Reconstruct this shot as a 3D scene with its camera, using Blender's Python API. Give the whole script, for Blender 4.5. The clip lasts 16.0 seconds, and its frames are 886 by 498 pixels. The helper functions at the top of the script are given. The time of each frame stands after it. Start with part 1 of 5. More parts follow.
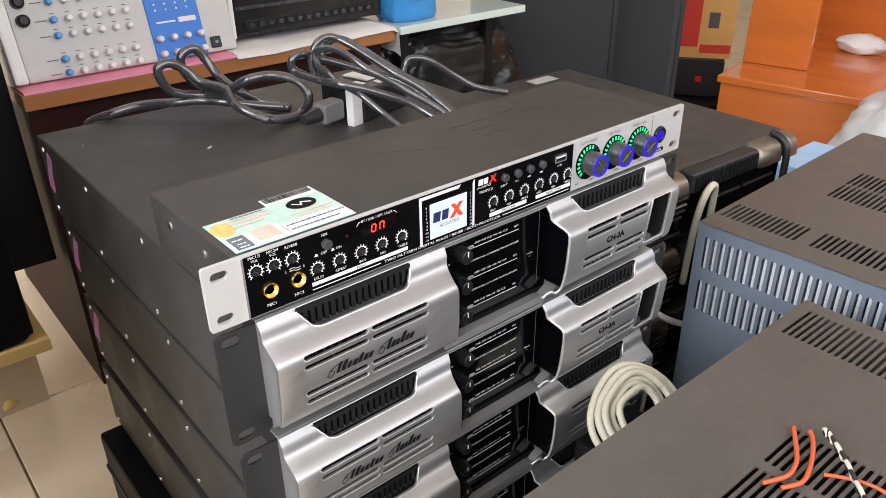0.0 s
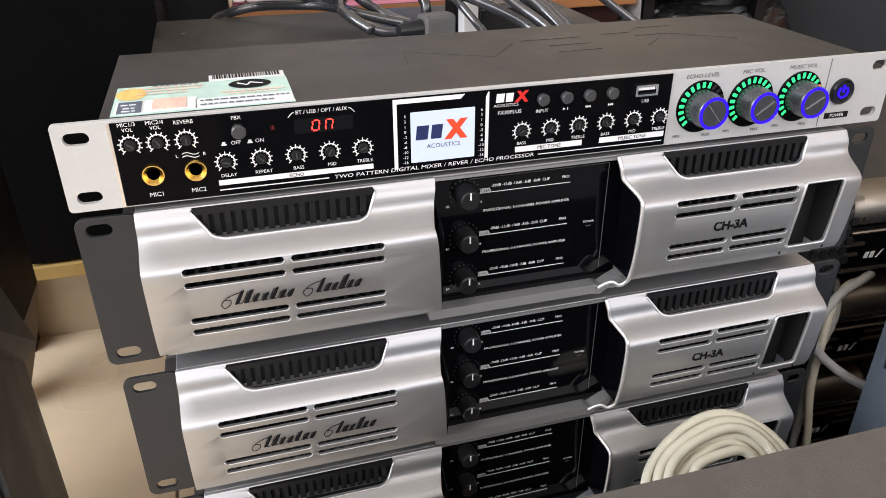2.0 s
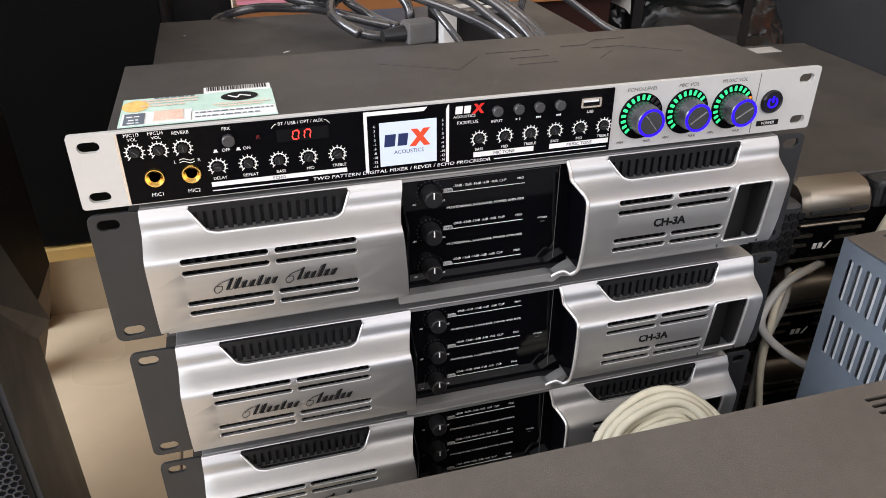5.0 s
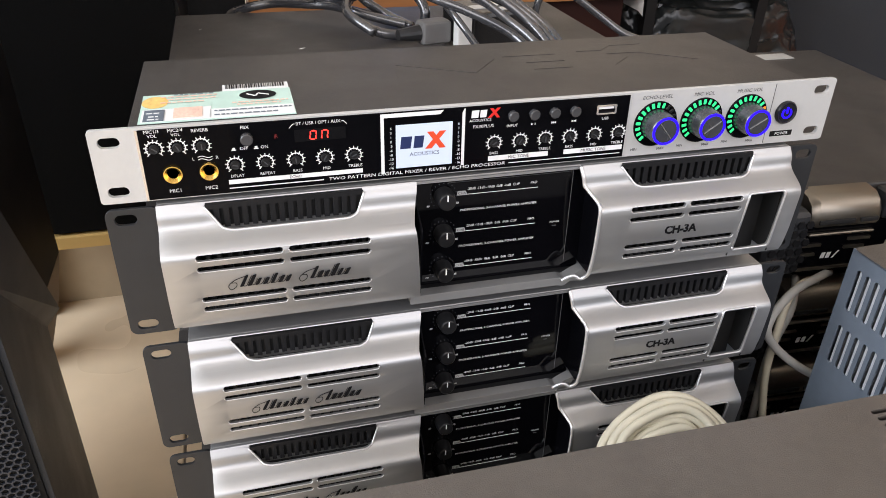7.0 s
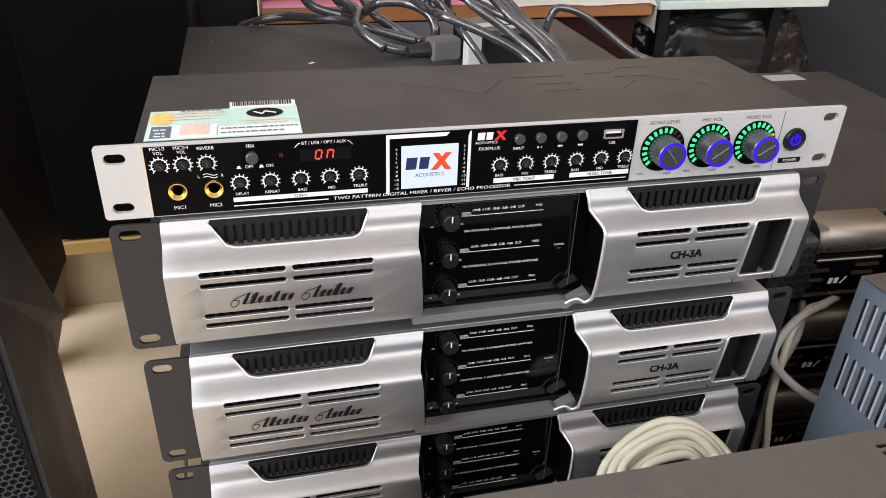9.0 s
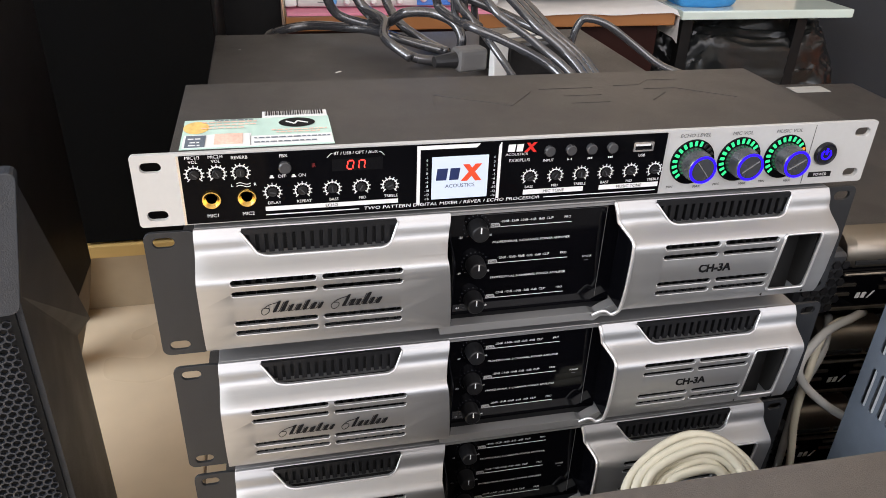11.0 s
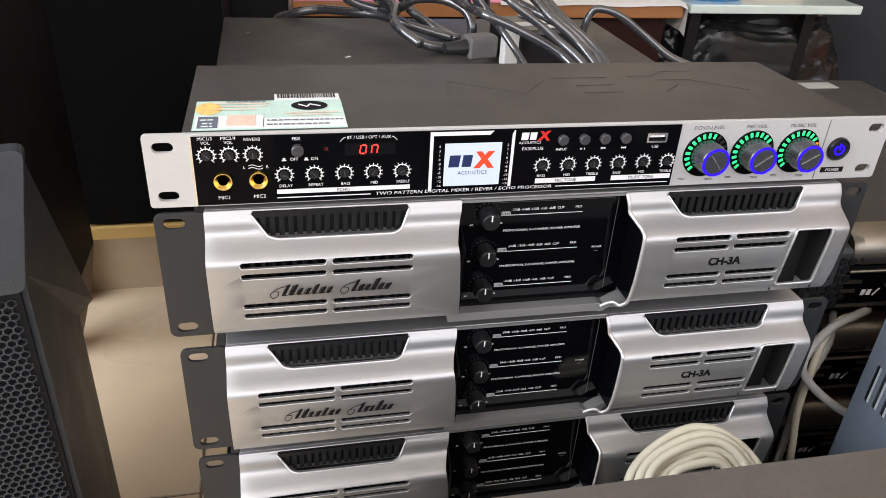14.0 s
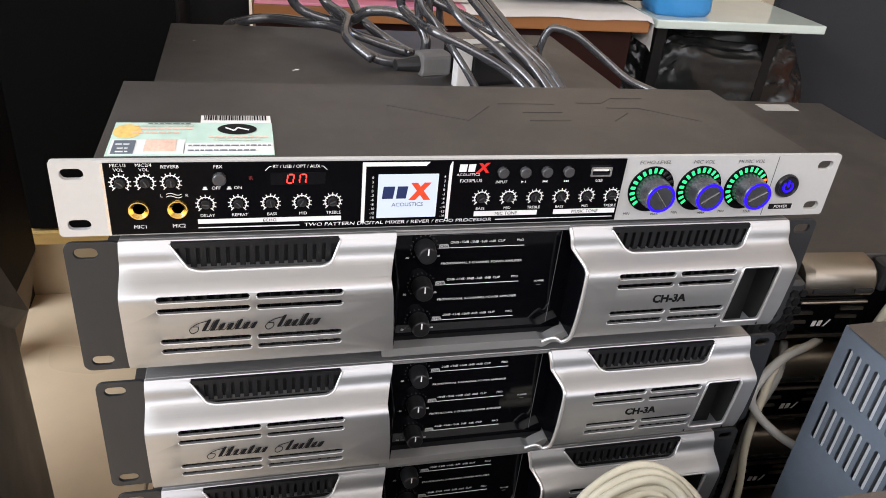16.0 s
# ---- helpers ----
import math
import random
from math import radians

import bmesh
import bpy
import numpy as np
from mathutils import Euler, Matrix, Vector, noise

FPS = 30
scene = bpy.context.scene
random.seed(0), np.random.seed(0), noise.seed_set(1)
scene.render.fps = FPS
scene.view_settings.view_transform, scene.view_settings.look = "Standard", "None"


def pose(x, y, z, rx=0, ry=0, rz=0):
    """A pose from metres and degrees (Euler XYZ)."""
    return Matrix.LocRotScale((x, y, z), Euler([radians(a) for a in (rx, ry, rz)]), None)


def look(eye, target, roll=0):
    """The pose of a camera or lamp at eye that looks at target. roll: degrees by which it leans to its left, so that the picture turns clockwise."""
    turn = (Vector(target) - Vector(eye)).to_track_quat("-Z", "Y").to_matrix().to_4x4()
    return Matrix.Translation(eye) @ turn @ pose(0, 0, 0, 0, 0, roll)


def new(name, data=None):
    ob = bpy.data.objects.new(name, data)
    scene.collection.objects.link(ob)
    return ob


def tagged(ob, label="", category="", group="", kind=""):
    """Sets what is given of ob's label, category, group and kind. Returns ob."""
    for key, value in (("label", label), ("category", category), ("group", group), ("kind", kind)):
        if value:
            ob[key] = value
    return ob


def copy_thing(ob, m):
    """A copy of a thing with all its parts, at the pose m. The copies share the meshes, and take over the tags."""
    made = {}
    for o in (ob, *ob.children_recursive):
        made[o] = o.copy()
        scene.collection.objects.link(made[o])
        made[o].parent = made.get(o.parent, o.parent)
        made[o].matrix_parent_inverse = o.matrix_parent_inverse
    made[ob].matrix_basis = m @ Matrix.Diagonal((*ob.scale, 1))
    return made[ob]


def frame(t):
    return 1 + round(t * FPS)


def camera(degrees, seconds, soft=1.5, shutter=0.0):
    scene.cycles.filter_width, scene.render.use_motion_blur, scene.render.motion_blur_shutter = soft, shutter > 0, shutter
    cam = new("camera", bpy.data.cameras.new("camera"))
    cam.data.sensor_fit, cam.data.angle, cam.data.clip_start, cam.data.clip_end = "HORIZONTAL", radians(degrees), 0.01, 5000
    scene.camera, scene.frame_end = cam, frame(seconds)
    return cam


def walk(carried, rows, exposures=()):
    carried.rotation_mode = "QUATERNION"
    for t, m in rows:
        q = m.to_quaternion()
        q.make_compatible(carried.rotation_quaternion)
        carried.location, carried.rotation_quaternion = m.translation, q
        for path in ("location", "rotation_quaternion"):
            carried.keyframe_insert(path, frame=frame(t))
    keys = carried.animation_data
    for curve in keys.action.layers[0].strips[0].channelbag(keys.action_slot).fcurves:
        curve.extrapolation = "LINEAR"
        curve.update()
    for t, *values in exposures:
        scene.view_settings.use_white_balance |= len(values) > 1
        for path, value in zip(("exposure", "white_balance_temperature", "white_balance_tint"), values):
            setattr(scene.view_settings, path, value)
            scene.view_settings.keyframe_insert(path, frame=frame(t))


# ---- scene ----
cam = camera(60.9, 16.0, soft=0.9)
PATH = [
    (0, (-0.135, -0.383, 0.961), (0.993, 0.972, 0.018), -0.7),
    (0.2, (-0.049, -0.375, 0.94), (0.967, 1.067, -0.002), -1.1),
    (0.5, (0.026, -0.348, 0.908), (0.93, 1.142, -0.072), 0.1),
    (0.7, (0.055, -0.336, 0.899), (0.88, 1.183, -0.107), 0.3),
    (1, (0.074, -0.322, 0.886), (0.799, 1.25, -0.116), 0.6),
    (1.5, (0.084, -0.313, 0.862), (0.673, 1.326, -0.123), 0.2),
    (2, (0.08, -0.368, 0.859), (0.579, 1.318, -0.093), -0.1),
    (2.5, (0.096, -0.413, 0.888), (0.578, 1.282, -0.058), -0.2),
    (3, (0.092, -0.419, 0.889), (0.584, 1.266, -0.07), -0.1),
    (3.5, (0.093, -0.42, 0.892), (0.584, 1.26, -0.076), -0.1),
    (4, (0.092, -0.42, 0.892), (0.58, 1.256, -0.084), -0.1),
    (4.5, (0.091, -0.419, 0.89), (0.573, 1.253, -0.096), -0.1),
    (5, (0.091, -0.42, 0.893), (0.567, 1.248, -0.103), -0.0),
    (5.2, (0.09, -0.423, 0.892), (0.56, 1.246, -0.105), -0.1),
    (7.5, (0.085, -0.419, 0.901), (0.549, 1.245, -0.107), 1.7),
    (8, (0.085, -0.419, 0.903), (0.545, 1.252, -0.096), 1.9),
    (8.5, (0.086, -0.416, 0.905), (0.539, 1.261, -0.087), 2.1),
    (9, (0.089, -0.415, 0.905), (0.536, 1.265, -0.083), 2.2),
    (11.5, (0.077, -0.413, 0.908), (0.483, 1.286, -0.065), 2.3),
    (12, (0.075, -0.413, 0.907), (0.48, 1.286, -0.067), 2.4),
    (12.5, (0.077, -0.415, 0.907), (0.48, 1.282, -0.072), 2.7),
    (13, (0.075, -0.414, 0.904), (0.48, 1.279, -0.081), 3.0),
    (13.5, (0.071, -0.411, 0.906), (0.478, 1.278, -0.085), 3.3),
    (14, (0.073, -0.411, 0.905), (0.486, 1.272, -0.092), 3.6),
    (14.5, (0.074, -0.411, 0.905), (0.498, 1.267, -0.097), 4.0),
    (15, (0.081, -0.407, 0.897), (0.523, 1.264, -0.109), 4.5),
    (15.5, (0.094, -0.396, 0.899), (0.56, 1.272, -0.1), 5.3),
    (16, (0.101, -0.388, 0.914), (0.586, 1.28, -0.077), 6.0),
]
walk(cam, [(t, look(eye, target, roll)) for t, eye, target, roll in PATH], [(0.0, 0.10, 6500, 15), (1.5, 0.06, 6500, 15), (2.5, 0.0, 6500, 15), (16.0, 0.0, 6500, 15)])

# ---------- world, light ----------
world = bpy.data.worlds.new("world")
scene.world = world
world.use_nodes = True
wn = world.node_tree
sky = wn.nodes.new("ShaderNodeTexSky")
sky.sky_type, sky.sun_disc = "NISHITA", False
sky.sun_elevation, sky.sun_rotation = radians(48), radians(205)
wn.links.new(sky.outputs[0], wn.nodes["Background"].inputs[0])
wn.nodes["Background"].inputs[1].default_value = 0.12


def area_lamp(name, sx, sy, watts, colour, m):
    lamp = bpy.data.lights.new(name, "AREA")
    lamp.shape, lamp.size, lamp.size_y, lamp.energy, lamp.color = "RECTANGLE", sx, sy, watts, colour
    ob = new(name, lamp)
    ob.matrix_world = m
    return ob


# daylight through the open shop front; unseen high side window added for left light
area_lamp("shopfront_daylight", 5.4, 1.6, 82, (1.0, 0.97, 0.94), look((0.9, -2.28, 2.08), (0.9, 0, 0.7)))
area_lamp("added_side_daylight", 2.6, 1.6, 136, (0.88, 0.95, 1.0), look((-2.42, -0.4, 1.9), (0, -0.3, 0.6)))

# ---------- materials ----------


def mk(name, base, rough=0.5, metal=0.0, grain=0.08, scale=60.0, bump=0.0, bscale=400.0, stretch=(1, 1, 1), spec=0.5, coat=0.0, wear=0.0, vary=0.0):
    """A surface with variation of colour and gloss at two scales, and fine relief."""
    m = bpy.data.materials.new(name)
    m.use_nodes = True
    nt = m.node_tree
    b = nt.nodes["Principled BSDF"]
    b.inputs["Metallic"].default_value = metal
    b.inputs["Specular IOR Level"].default_value = spec
    b.inputs["Coat Weight"].default_value = coat
    tc = nt.nodes.new("ShaderNodeTexCoord")
    mp = nt.nodes.new("ShaderNodeMapping")
    mp.inputs["Scale"].default_value = stretch
    nt.links.new(tc.outputs["Object"], mp.inputs["Vector"])

    def tex(s, detail):
        n = nt.nodes.new("ShaderNodeTexNoise")
        n.inputs["Scale"].default_value, n.inputs["Detail"].default_value = s, detail
        nt.links.new(mp.outputs[0], n.inputs["Vector"])
        return n
    fine, broad = tex(scale, 5), tex(scale / 9, 3)
    add = nt.nodes.new("ShaderNodeMath")
    add.operation = "ADD"
    nt.links.new(fine.outputs[0], add.inputs[0])
    nt.links.new(broad.outputs[0], add.inputs[1])
    rng = nt.nodes.new("ShaderNodeMapRange")
    rng.inputs["From Min"].default_value, rng.inputs["From Max"].default_value = 0.6, 1.4
    rng.inputs["To Min"].default_value, rng.inputs["To Max"].default_value = 1 - grain, 1 + grain
    nt.links.new(add.outputs[0], rng.inputs["Value"])
    mul = nt.nodes.new("ShaderNodeVectorMath")
    mul.operation = "SCALE"
    mul.inputs[0].default_value = base
    src = rng.outputs[0]
    if vary:
        oi = nt.nodes.new("ShaderNodeObjectInfo")
        vr = nt.nodes.new("ShaderNodeMapRange")
        vr.inputs["To Min"].default_value, vr.inputs["To Max"].default_value = 1 - vary, 1 + vary
        nt.links.new(oi.outputs["Random"], vr.inputs["Value"])
        vm = nt.nodes.new("ShaderNodeMath")
        vm.operation = "MULTIPLY"
        nt.links.new(vr.outputs[0], vm.inputs[0])
        nt.links.new(src, vm.inputs[1])
        src = vm.outputs[0]
    nt.links.new(src, mul.inputs["Scale"])
    nt.links.new(mul.outputs[0], b.inputs["Base Color"])
    rr = nt.nodes.new("ShaderNodeMapRange")
    rr.inputs["From Min"].default_value, rr.inputs["From Max"].default_value = 0.3, 0.7
    rr.inputs["To Min"].default_value, rr.inputs["To Max"].default_value = max(0.02, rough - 0.06 - wear), min(1, rough + 0.06 + wear)
    nt.links.new(broad.outputs[0], rr.inputs["Value"])
    nt.links.new(rr.outputs[0], b.inputs["Roughness"])
    if bump:
        bt = tex(bscale, 3)
        bp = nt.nodes.new("ShaderNodeBump")
        bp.inputs["Strength"].default_value, bp.inputs["Distance"].default_value = bump, 0.0006
        nt.links.new(bt.outputs[0], bp.inputs["Height"])
        nt.links.new(bp.outputs[0], b.inputs["Normal"])
    return m


def glow(name, colour, strength):
    m = bpy.data.materials.new(name)
    m.use_nodes = True
    b = m.node_tree.nodes["Principled BSDF"]
    b.inputs["Base Color"].default_value = (*[0.3 * c for c in colour], 1)
    b.inputs["Specular IOR Level"].default_value = 0.05
    b.inputs["Emission Color"].default_value = (*colour, 1)
    b.inputs["Emission Strength"].default_value = strength
    return m


ALU = mk("brushed_aluminium", (0.45, 0.45, 0.45), 0.46, 0.80, 0.07, 90, 0.12, 500, (0.04, 1, 1))
ALU_BRIGHT = mk("milled_aluminium_edge", (0.74, 0.74, 0.74), 0.36, 0.75, 0.05, 200)
PLATE = mk("silver_painted_plate", (0.56, 0.56, 0.55), 0.42, 0.25, 0.03, 300, 0.1, 1500)
POWDER = mk("black_powder_coat", (0.040, 0.036, 0.033), 0.46, 0.0, 0.16, 120, 0.35, 1800, wear=0.05, spec=0.6)
EAR = mk("satin_black_steel", (0.017, 0.018, 0.020), 0.45, 0.0, 0.12, 90, 0.15, 1200, wear=0.04)
GLOSS = mk("gloss_black_panel", (0.0022, 0.0022, 0.003), 0.08, 0.0, 0.1, 60, spec=0.06)
ACRYL = mk("black_acrylic_window", (0.0018, 0.0018, 0.0026), 0.035, 0.0, 0.1, 30, spec=0.25)
FIN = mk("matt_black_fins", (0.011, 0.011, 0.012), 0.45, 0.0, 0.2, 120, spec=0.25)
PLUGG = mk("mid_grey_moulded_plastic", (0.15, 0.145, 0.14), 0.5, 0.0, 0.08, 90, 0.2, 500)
RUBBER = mk("black_rubber", (0.022, 0.022, 0.023), 0.38, 0.0, 0.15, 80, 0.2, 900)
KNOB = mk("black_plastic_knob", (0.011, 0.011, 0.012), 0.36, 0.0, 0.1, 200, spec=0.3)
BTN = mk("grey_black_button", (0.05, 0.05, 0.053), 0.18, 0.0, 0.1, 200)
GREYKNOB = mk("grey_metal_knob", (0.10, 0.105, 0.115), 0.26, 0.7, 0.08, 300)
WHITE = mk("white_print", (0.80, 0.80, 0.80), 0.6, 0.0, 0.03, 400)
INK = mk("black_print", (0.008, 0.008, 0.009), 0.6, 0.0, 0.05, 400, spec=0.12)
GREYTAB = mk("pale_grey_print", (0.40, 0.40, 0.40), 0.6, 0.0, 0.05, 400)
GREYINK = mk("grey_print", (0.10, 0.10, 0.10), 0.5, 0.0, 0.05, 400)
GOLD = mk("gold_plated_brass", (0.90, 0.62, 0.20), 0.22, 1.0, 0.05, 200)
CHROME = mk("chrome", (0.80, 0.80, 0.81), 0.12, 1.0, 0.04, 80)
SCREW = mk("zinc_screw", (0.72, 0.72, 0.72), 0.28, 1.0, 0.06, 300)
# near-black base paints the shade inside holes, slots and cases
CAVITY_SHADE = mk("painted_cavity_shade", (0.006, 0.006, 0.006), 0.8, 0.0, 0.1, 100)
LCD = glow("lit_lcd_white", (0.74, 0.84, 1.0), 0.72)
RED7 = glow("red_seven_segment", (1.0, 0.04, 0.03), 4.0)
GREEN = glow("green_led", (0.03, 0.80, 0.27), 1.1)
AMBER = glow("amber_led", (1.0, 0.22, 0.02), 1.4)
BLUE = glow("blue_led_ring", (0.022, 0.006, 1.0), 1.9)
NAVY = mk("navy_print", (0.012, 0.025, 0.10), 0.5, 0.0, 0.05, 200)
ORANGE = mk("orange_red_print", (0.75, 0.07, 0.02), 0.5, 0.0, 0.05, 200)
IRRED = mk("dim_red_print", (0.16, 0.012, 0.014), 0.5, 0.0, 0.05, 200)
REDP = mk("red_print", (0.65, 0.02, 0.015), 0.5, 0.0, 0.05, 200)
STICK = mk("mint_sticker_paper", (0.50, 0.68, 0.60), 0.45, 0.0, 0.12, 90)
STICKW = mk("white_sticker_paper", (0.76, 0.77, 0.76), 0.5, 0.0, 0.04, 90)
STICKO = mk("salmon_sticker_print", (0.78, 0.52, 0.42), 0.5, 0.0, 0.25, 500)
STICKY = mk("ochre_sticker_print", (0.75, 0.50, 0.16), 0.5, 0.0, 0.3, 300)
BLUEGREY = mk("blue_grey_painted_steel", (0.125, 0.150, 0.185), 0.40, 0.0, 0.10, 90, 0.25, 1300, wear=0.05)
SLOTM = mk("slot_edge_steel", (0.62, 0.64, 0.66), 0.4, 0.3, 0.1, 200)
BROWNTOP = mk("warm_black_textured_steel", (0.085, 0.074, 0.064), 0.40, 0.0, 0.16, 140, 0.4, 1500, wear=0.05, spec=0.65)
CREAM = mk("cream_pvc_cable", (0.62, 0.58, 0.46), 0.45, 0.0, 0.08, 60)
GREYC = mk("grey_pvc_cable", (0.42, 0.42, 0.40), 0.45, 0.0, 0.1, 60)
CABLE = mk("black_pvc_cable", (0.040, 0.040, 0.044), 0.24, 0.0, 0.12, 90, 0.02, 700, spec=1.0, coat=0.9)
TILE = mk("beige_floor_tile", (0.66, 0.53, 0.37), 0.30, 0.0, 0.07, 14, vary=0.04)
GROUT = mk("dark_grout", (0.20, 0.16, 0.12), 0.8, 0.0, 0.2, 90)
WALLP = mk("pale_wall_paint", (0.74, 0.66, 0.56), 0.8, 0.0, 0.05, 6, 0.2, 200)
CEIL = mk("white_ceiling_paint", (0.80, 0.80, 0.78), 0.85, 0.0, 0.03, 5)
DESKW = mk("orange_brown_wood", (0.36, 0.15, 0.05), 0.36, 0.0, 0.22, 26, 0.1, 300, (0.1, 1, 1))
COUNTER = mk("glossy_orange_wood", (0.62, 0.165, 0.030), 0.22, 0.0, 0.25, 14, 0.05, 300, (0.12, 1, 1), coat=0.4)
DESKP = mk("dark_maroon_panel", (0.026, 0.008, 0.006), 0.55, 0.0, 0.18, 18, 0.1, 300, (1, 1, 0.1), spec=0.15)
PINK = mk("pink_plastic_sheet", (0.85, 0.30, 0.42), 0.45, 0.0, 0.06, 40)
CLOTH = mk("white_cloth", (0.80, 0.78, 0.76), 0.85, 0.0, 0.05, 40, 0.4, 600)
BEIGE = mk("light_grey_mixer_steel", (0.56, 0.55, 0.53), 0.45, 0.0, 0.05, 60)
BLUEP = mk("blue_panel_paint", (0.015, 0.17, 0.62), 0.40, 0.0, 0.06, 80)
BLUEK = mk("blue_knob_cap", (0.10, 0.34, 0.70), 0.4, 0.0, 0.05, 100)
WHITEK = mk("white_knob_cap", (0.78, 0.77, 0.74), 0.4, 0.0, 0.05, 100)
DECK = mk("black_deck_plastic", (0.014, 0.013, 0.013), 0.24, 0.0, 0.15, 60)
DECKR = mk("dark_red_window", (0.06, 0.006, 0.006), 0.10, 0.0, 0.2, 40)
GLASSY = mk("pale_green_glass_shelf", (0.62, 0.72, 0.66), 0.12, 0.0, 0.05, 20, coat=0.5)
BAGB = mk("blue_plastic_pack", (0.04, 0.27, 0.62), 0.28, 0.0, 0.15, 30, 0.5, 60)
BAGK = mk("black_plastic_bag", (0.010, 0.011, 0.011), 0.26, 0.0, 0.2, 30, 0.9, 60)
BAGW = mk("white_plastic_bag", (0.80, 0.82, 0.84), 0.35, 0.0, 0.05, 30, 0.8, 70)
SPKW = mk("dark_blue_grey_cabinet", (0.026, 0.029, 0.034), 0.40, 0.0, 0.15, 60, 0.2, 600)
SPKB = mk("black_speaker_cabinet", (0.006, 0.0055, 0.0055), 0.55, 0.0, 0.25, 60, 0.3, 500, spec=0.22)
SPKS = mk("lit_brown_cabinet_side", (0.22, 0.165, 0.105), 0.38, 0.0, 0.2, 40, 0.1, 600)
GRILL = mk("black_speaker_cloth", (0.004, 0.004, 0.004), 0.85, 0.0, 0.3, 500, 0.8, 1500, spec=0.08)
GRILLB = mk("blue_black_grille_cloth", (0.016, 0.017, 0.021), 0.7, 0.0, 0.3, 500, 0.8, 1500)
GREYSP = mk("grey_textured_plastic", (0.036, 0.041, 0.050), 0.50, 0.0, 0.12, 120, 0.6, 900)
HEXM = mk("grey_steel_mesh", (0.034, 0.039, 0.050), 0.42, 0.2, 0.1, 200)
PLY = mk("yellow_plywood_edge", (0.62, 0.41, 0.14), 0.6, 0.0, 0.2, 30, 0.2, 300, (0.1, 1, 1))
BACKB = mk("beige_brown_board", (0.40, 0.31, 0.20), 0.6, 0.0, 0.12, 20, 0.1, 300)
CARD = mk("yellow_printed_carton", (0.78, 0.45, 0.14), 0.55, 0.0, 0.12, 20)
CARDR = mk("red_carton_print", (0.66, 0.05, 0.03), 0.5, 0.0, 0.08, 30)
ORANGEW = mk("orange_wire", (0.58, 0.11, 0.04), 0.45, 0.0, 0.1, 60)
BLUEC = mk("pale_blue_carton", (0.36, 0.56, 0.80), 0.5, 0.0, 0.12, 40)
SILVER2 = mk("champagne_aluminium", (0.27, 0.238, 0.195), 0.44, 1.0, 0.05, 90, 0.1, 500, (0.04, 1, 1))
TAPE = mk("pink_marking_tape", (0.85, 0.36, 0.72), 0.5, 0.0, 0.1, 90)

# ---------- mesh helpers ----------


def part(name, bm, mat, parent=None, label=""):
    me = bpy.data.meshes.new(name)
    bm.to_mesh(me)
    bm.free()
    me.materials.append(mat)
    ob = new(name, me)
    if parent:
        ob.parent = parent
    if label:
        ob["label"] = label
    return ob


def share(name, me, parent, loc=(0, 0, 0), rot=(0, 0, 0)):
    ob = new(name, me)
    ob.parent = parent
    ob.location, ob.rotation_euler = loc, rot
    return ob


def thing(name, label, category, m=None, group="", kind=""):
    ob = new(name)
    ob.empty_display_size = 0.02
    if m:
        ob.matrix_world = m
    return tagged(ob, label, category, group, kind)


def bevel(bm, w, seg=2, ang=30):
    es = [e for e in bm.edges if len(e.link_faces) == 2 and e.calc_face_angle(0) > radians(ang)]
    bmesh.ops.bevel(bm, geom=es, offset=w, segments=seg, profile=0.6, affect="EDGES", clamp_overlap=True)
    return bm


def box(x0, x1, y0, y1, z0, z1, bev=0.0, seg=2):
    bm = bmesh.new()
    bmesh.ops.create_cube(bm, size=1, matrix=Matrix.LocRotScale(((x0 + x1) / 2, (y0 + y1) / 2, (z0 + z1) / 2), None, (x1 - x0, y1 - y0, z1 - z0)))
    return bevel(bm, bev, seg) if bev else bm


def merge(*bms):
    out = bmesh.new()
    for b in bms:
        me = bpy.data.meshes.new("tmp")
        b.to_mesh(me)
        b.free()
        out.from_mesh(me)
        bpy.data.meshes.remove(me)
    return out


def turned(profile, seg=32, m=None):
    """A body turned round its axis, which points to -y: profile rows are (radius, distance forward)."""
    bm = bmesh.new()
    rings = []
    for r, d in profile:
        rings.append([bm.verts.new((r * math.cos(2 * math.pi * i / seg), -d, r * math.sin(2 * math.pi * i / seg))) for i in range(seg)])
    for a, b in zip(rings, rings[1:]):
        for i in range(seg):
            bm.faces.new((a[i], a[(i + 1) % seg], b[(i + 1) % seg], b[i]))
    bm.faces.new(rings[-1][::1])
    bm.faces.new(rings[0][::-1])
    bmesh.ops.recalc_face_normals(bm, faces=bm.faces)
    if m:
        bm.transform(m)
    return bm


def smooth(ob, ang=35):
    me = ob.data
    for p in me.polygons:
        p.use_smooth = True
    b = bmesh.new()
    b.from_mesh(me)
    for e in b.edges:
        if len(e.link_faces) == 2 and e.calc_face_angle(0) > radians(ang):
            e.smooth = False
    b.to_mesh(me)
    b.free()
    return ob


def rounded(x0, x1, z0, z1, r, n=5):
    pts = []
    for cx, cz, a in ((x1 - r, z1 - r, 0), (x0 + r, z1 - r, 90), (x0 + r, z0 + r, 180), (x1 - r, z0 + r, 270)):
        for i in range(n + 1):
            t = radians(a + 90 * i / n)
            pts.append((cx + r * math.cos(t), cz + r * math.sin(t)))
    return pts


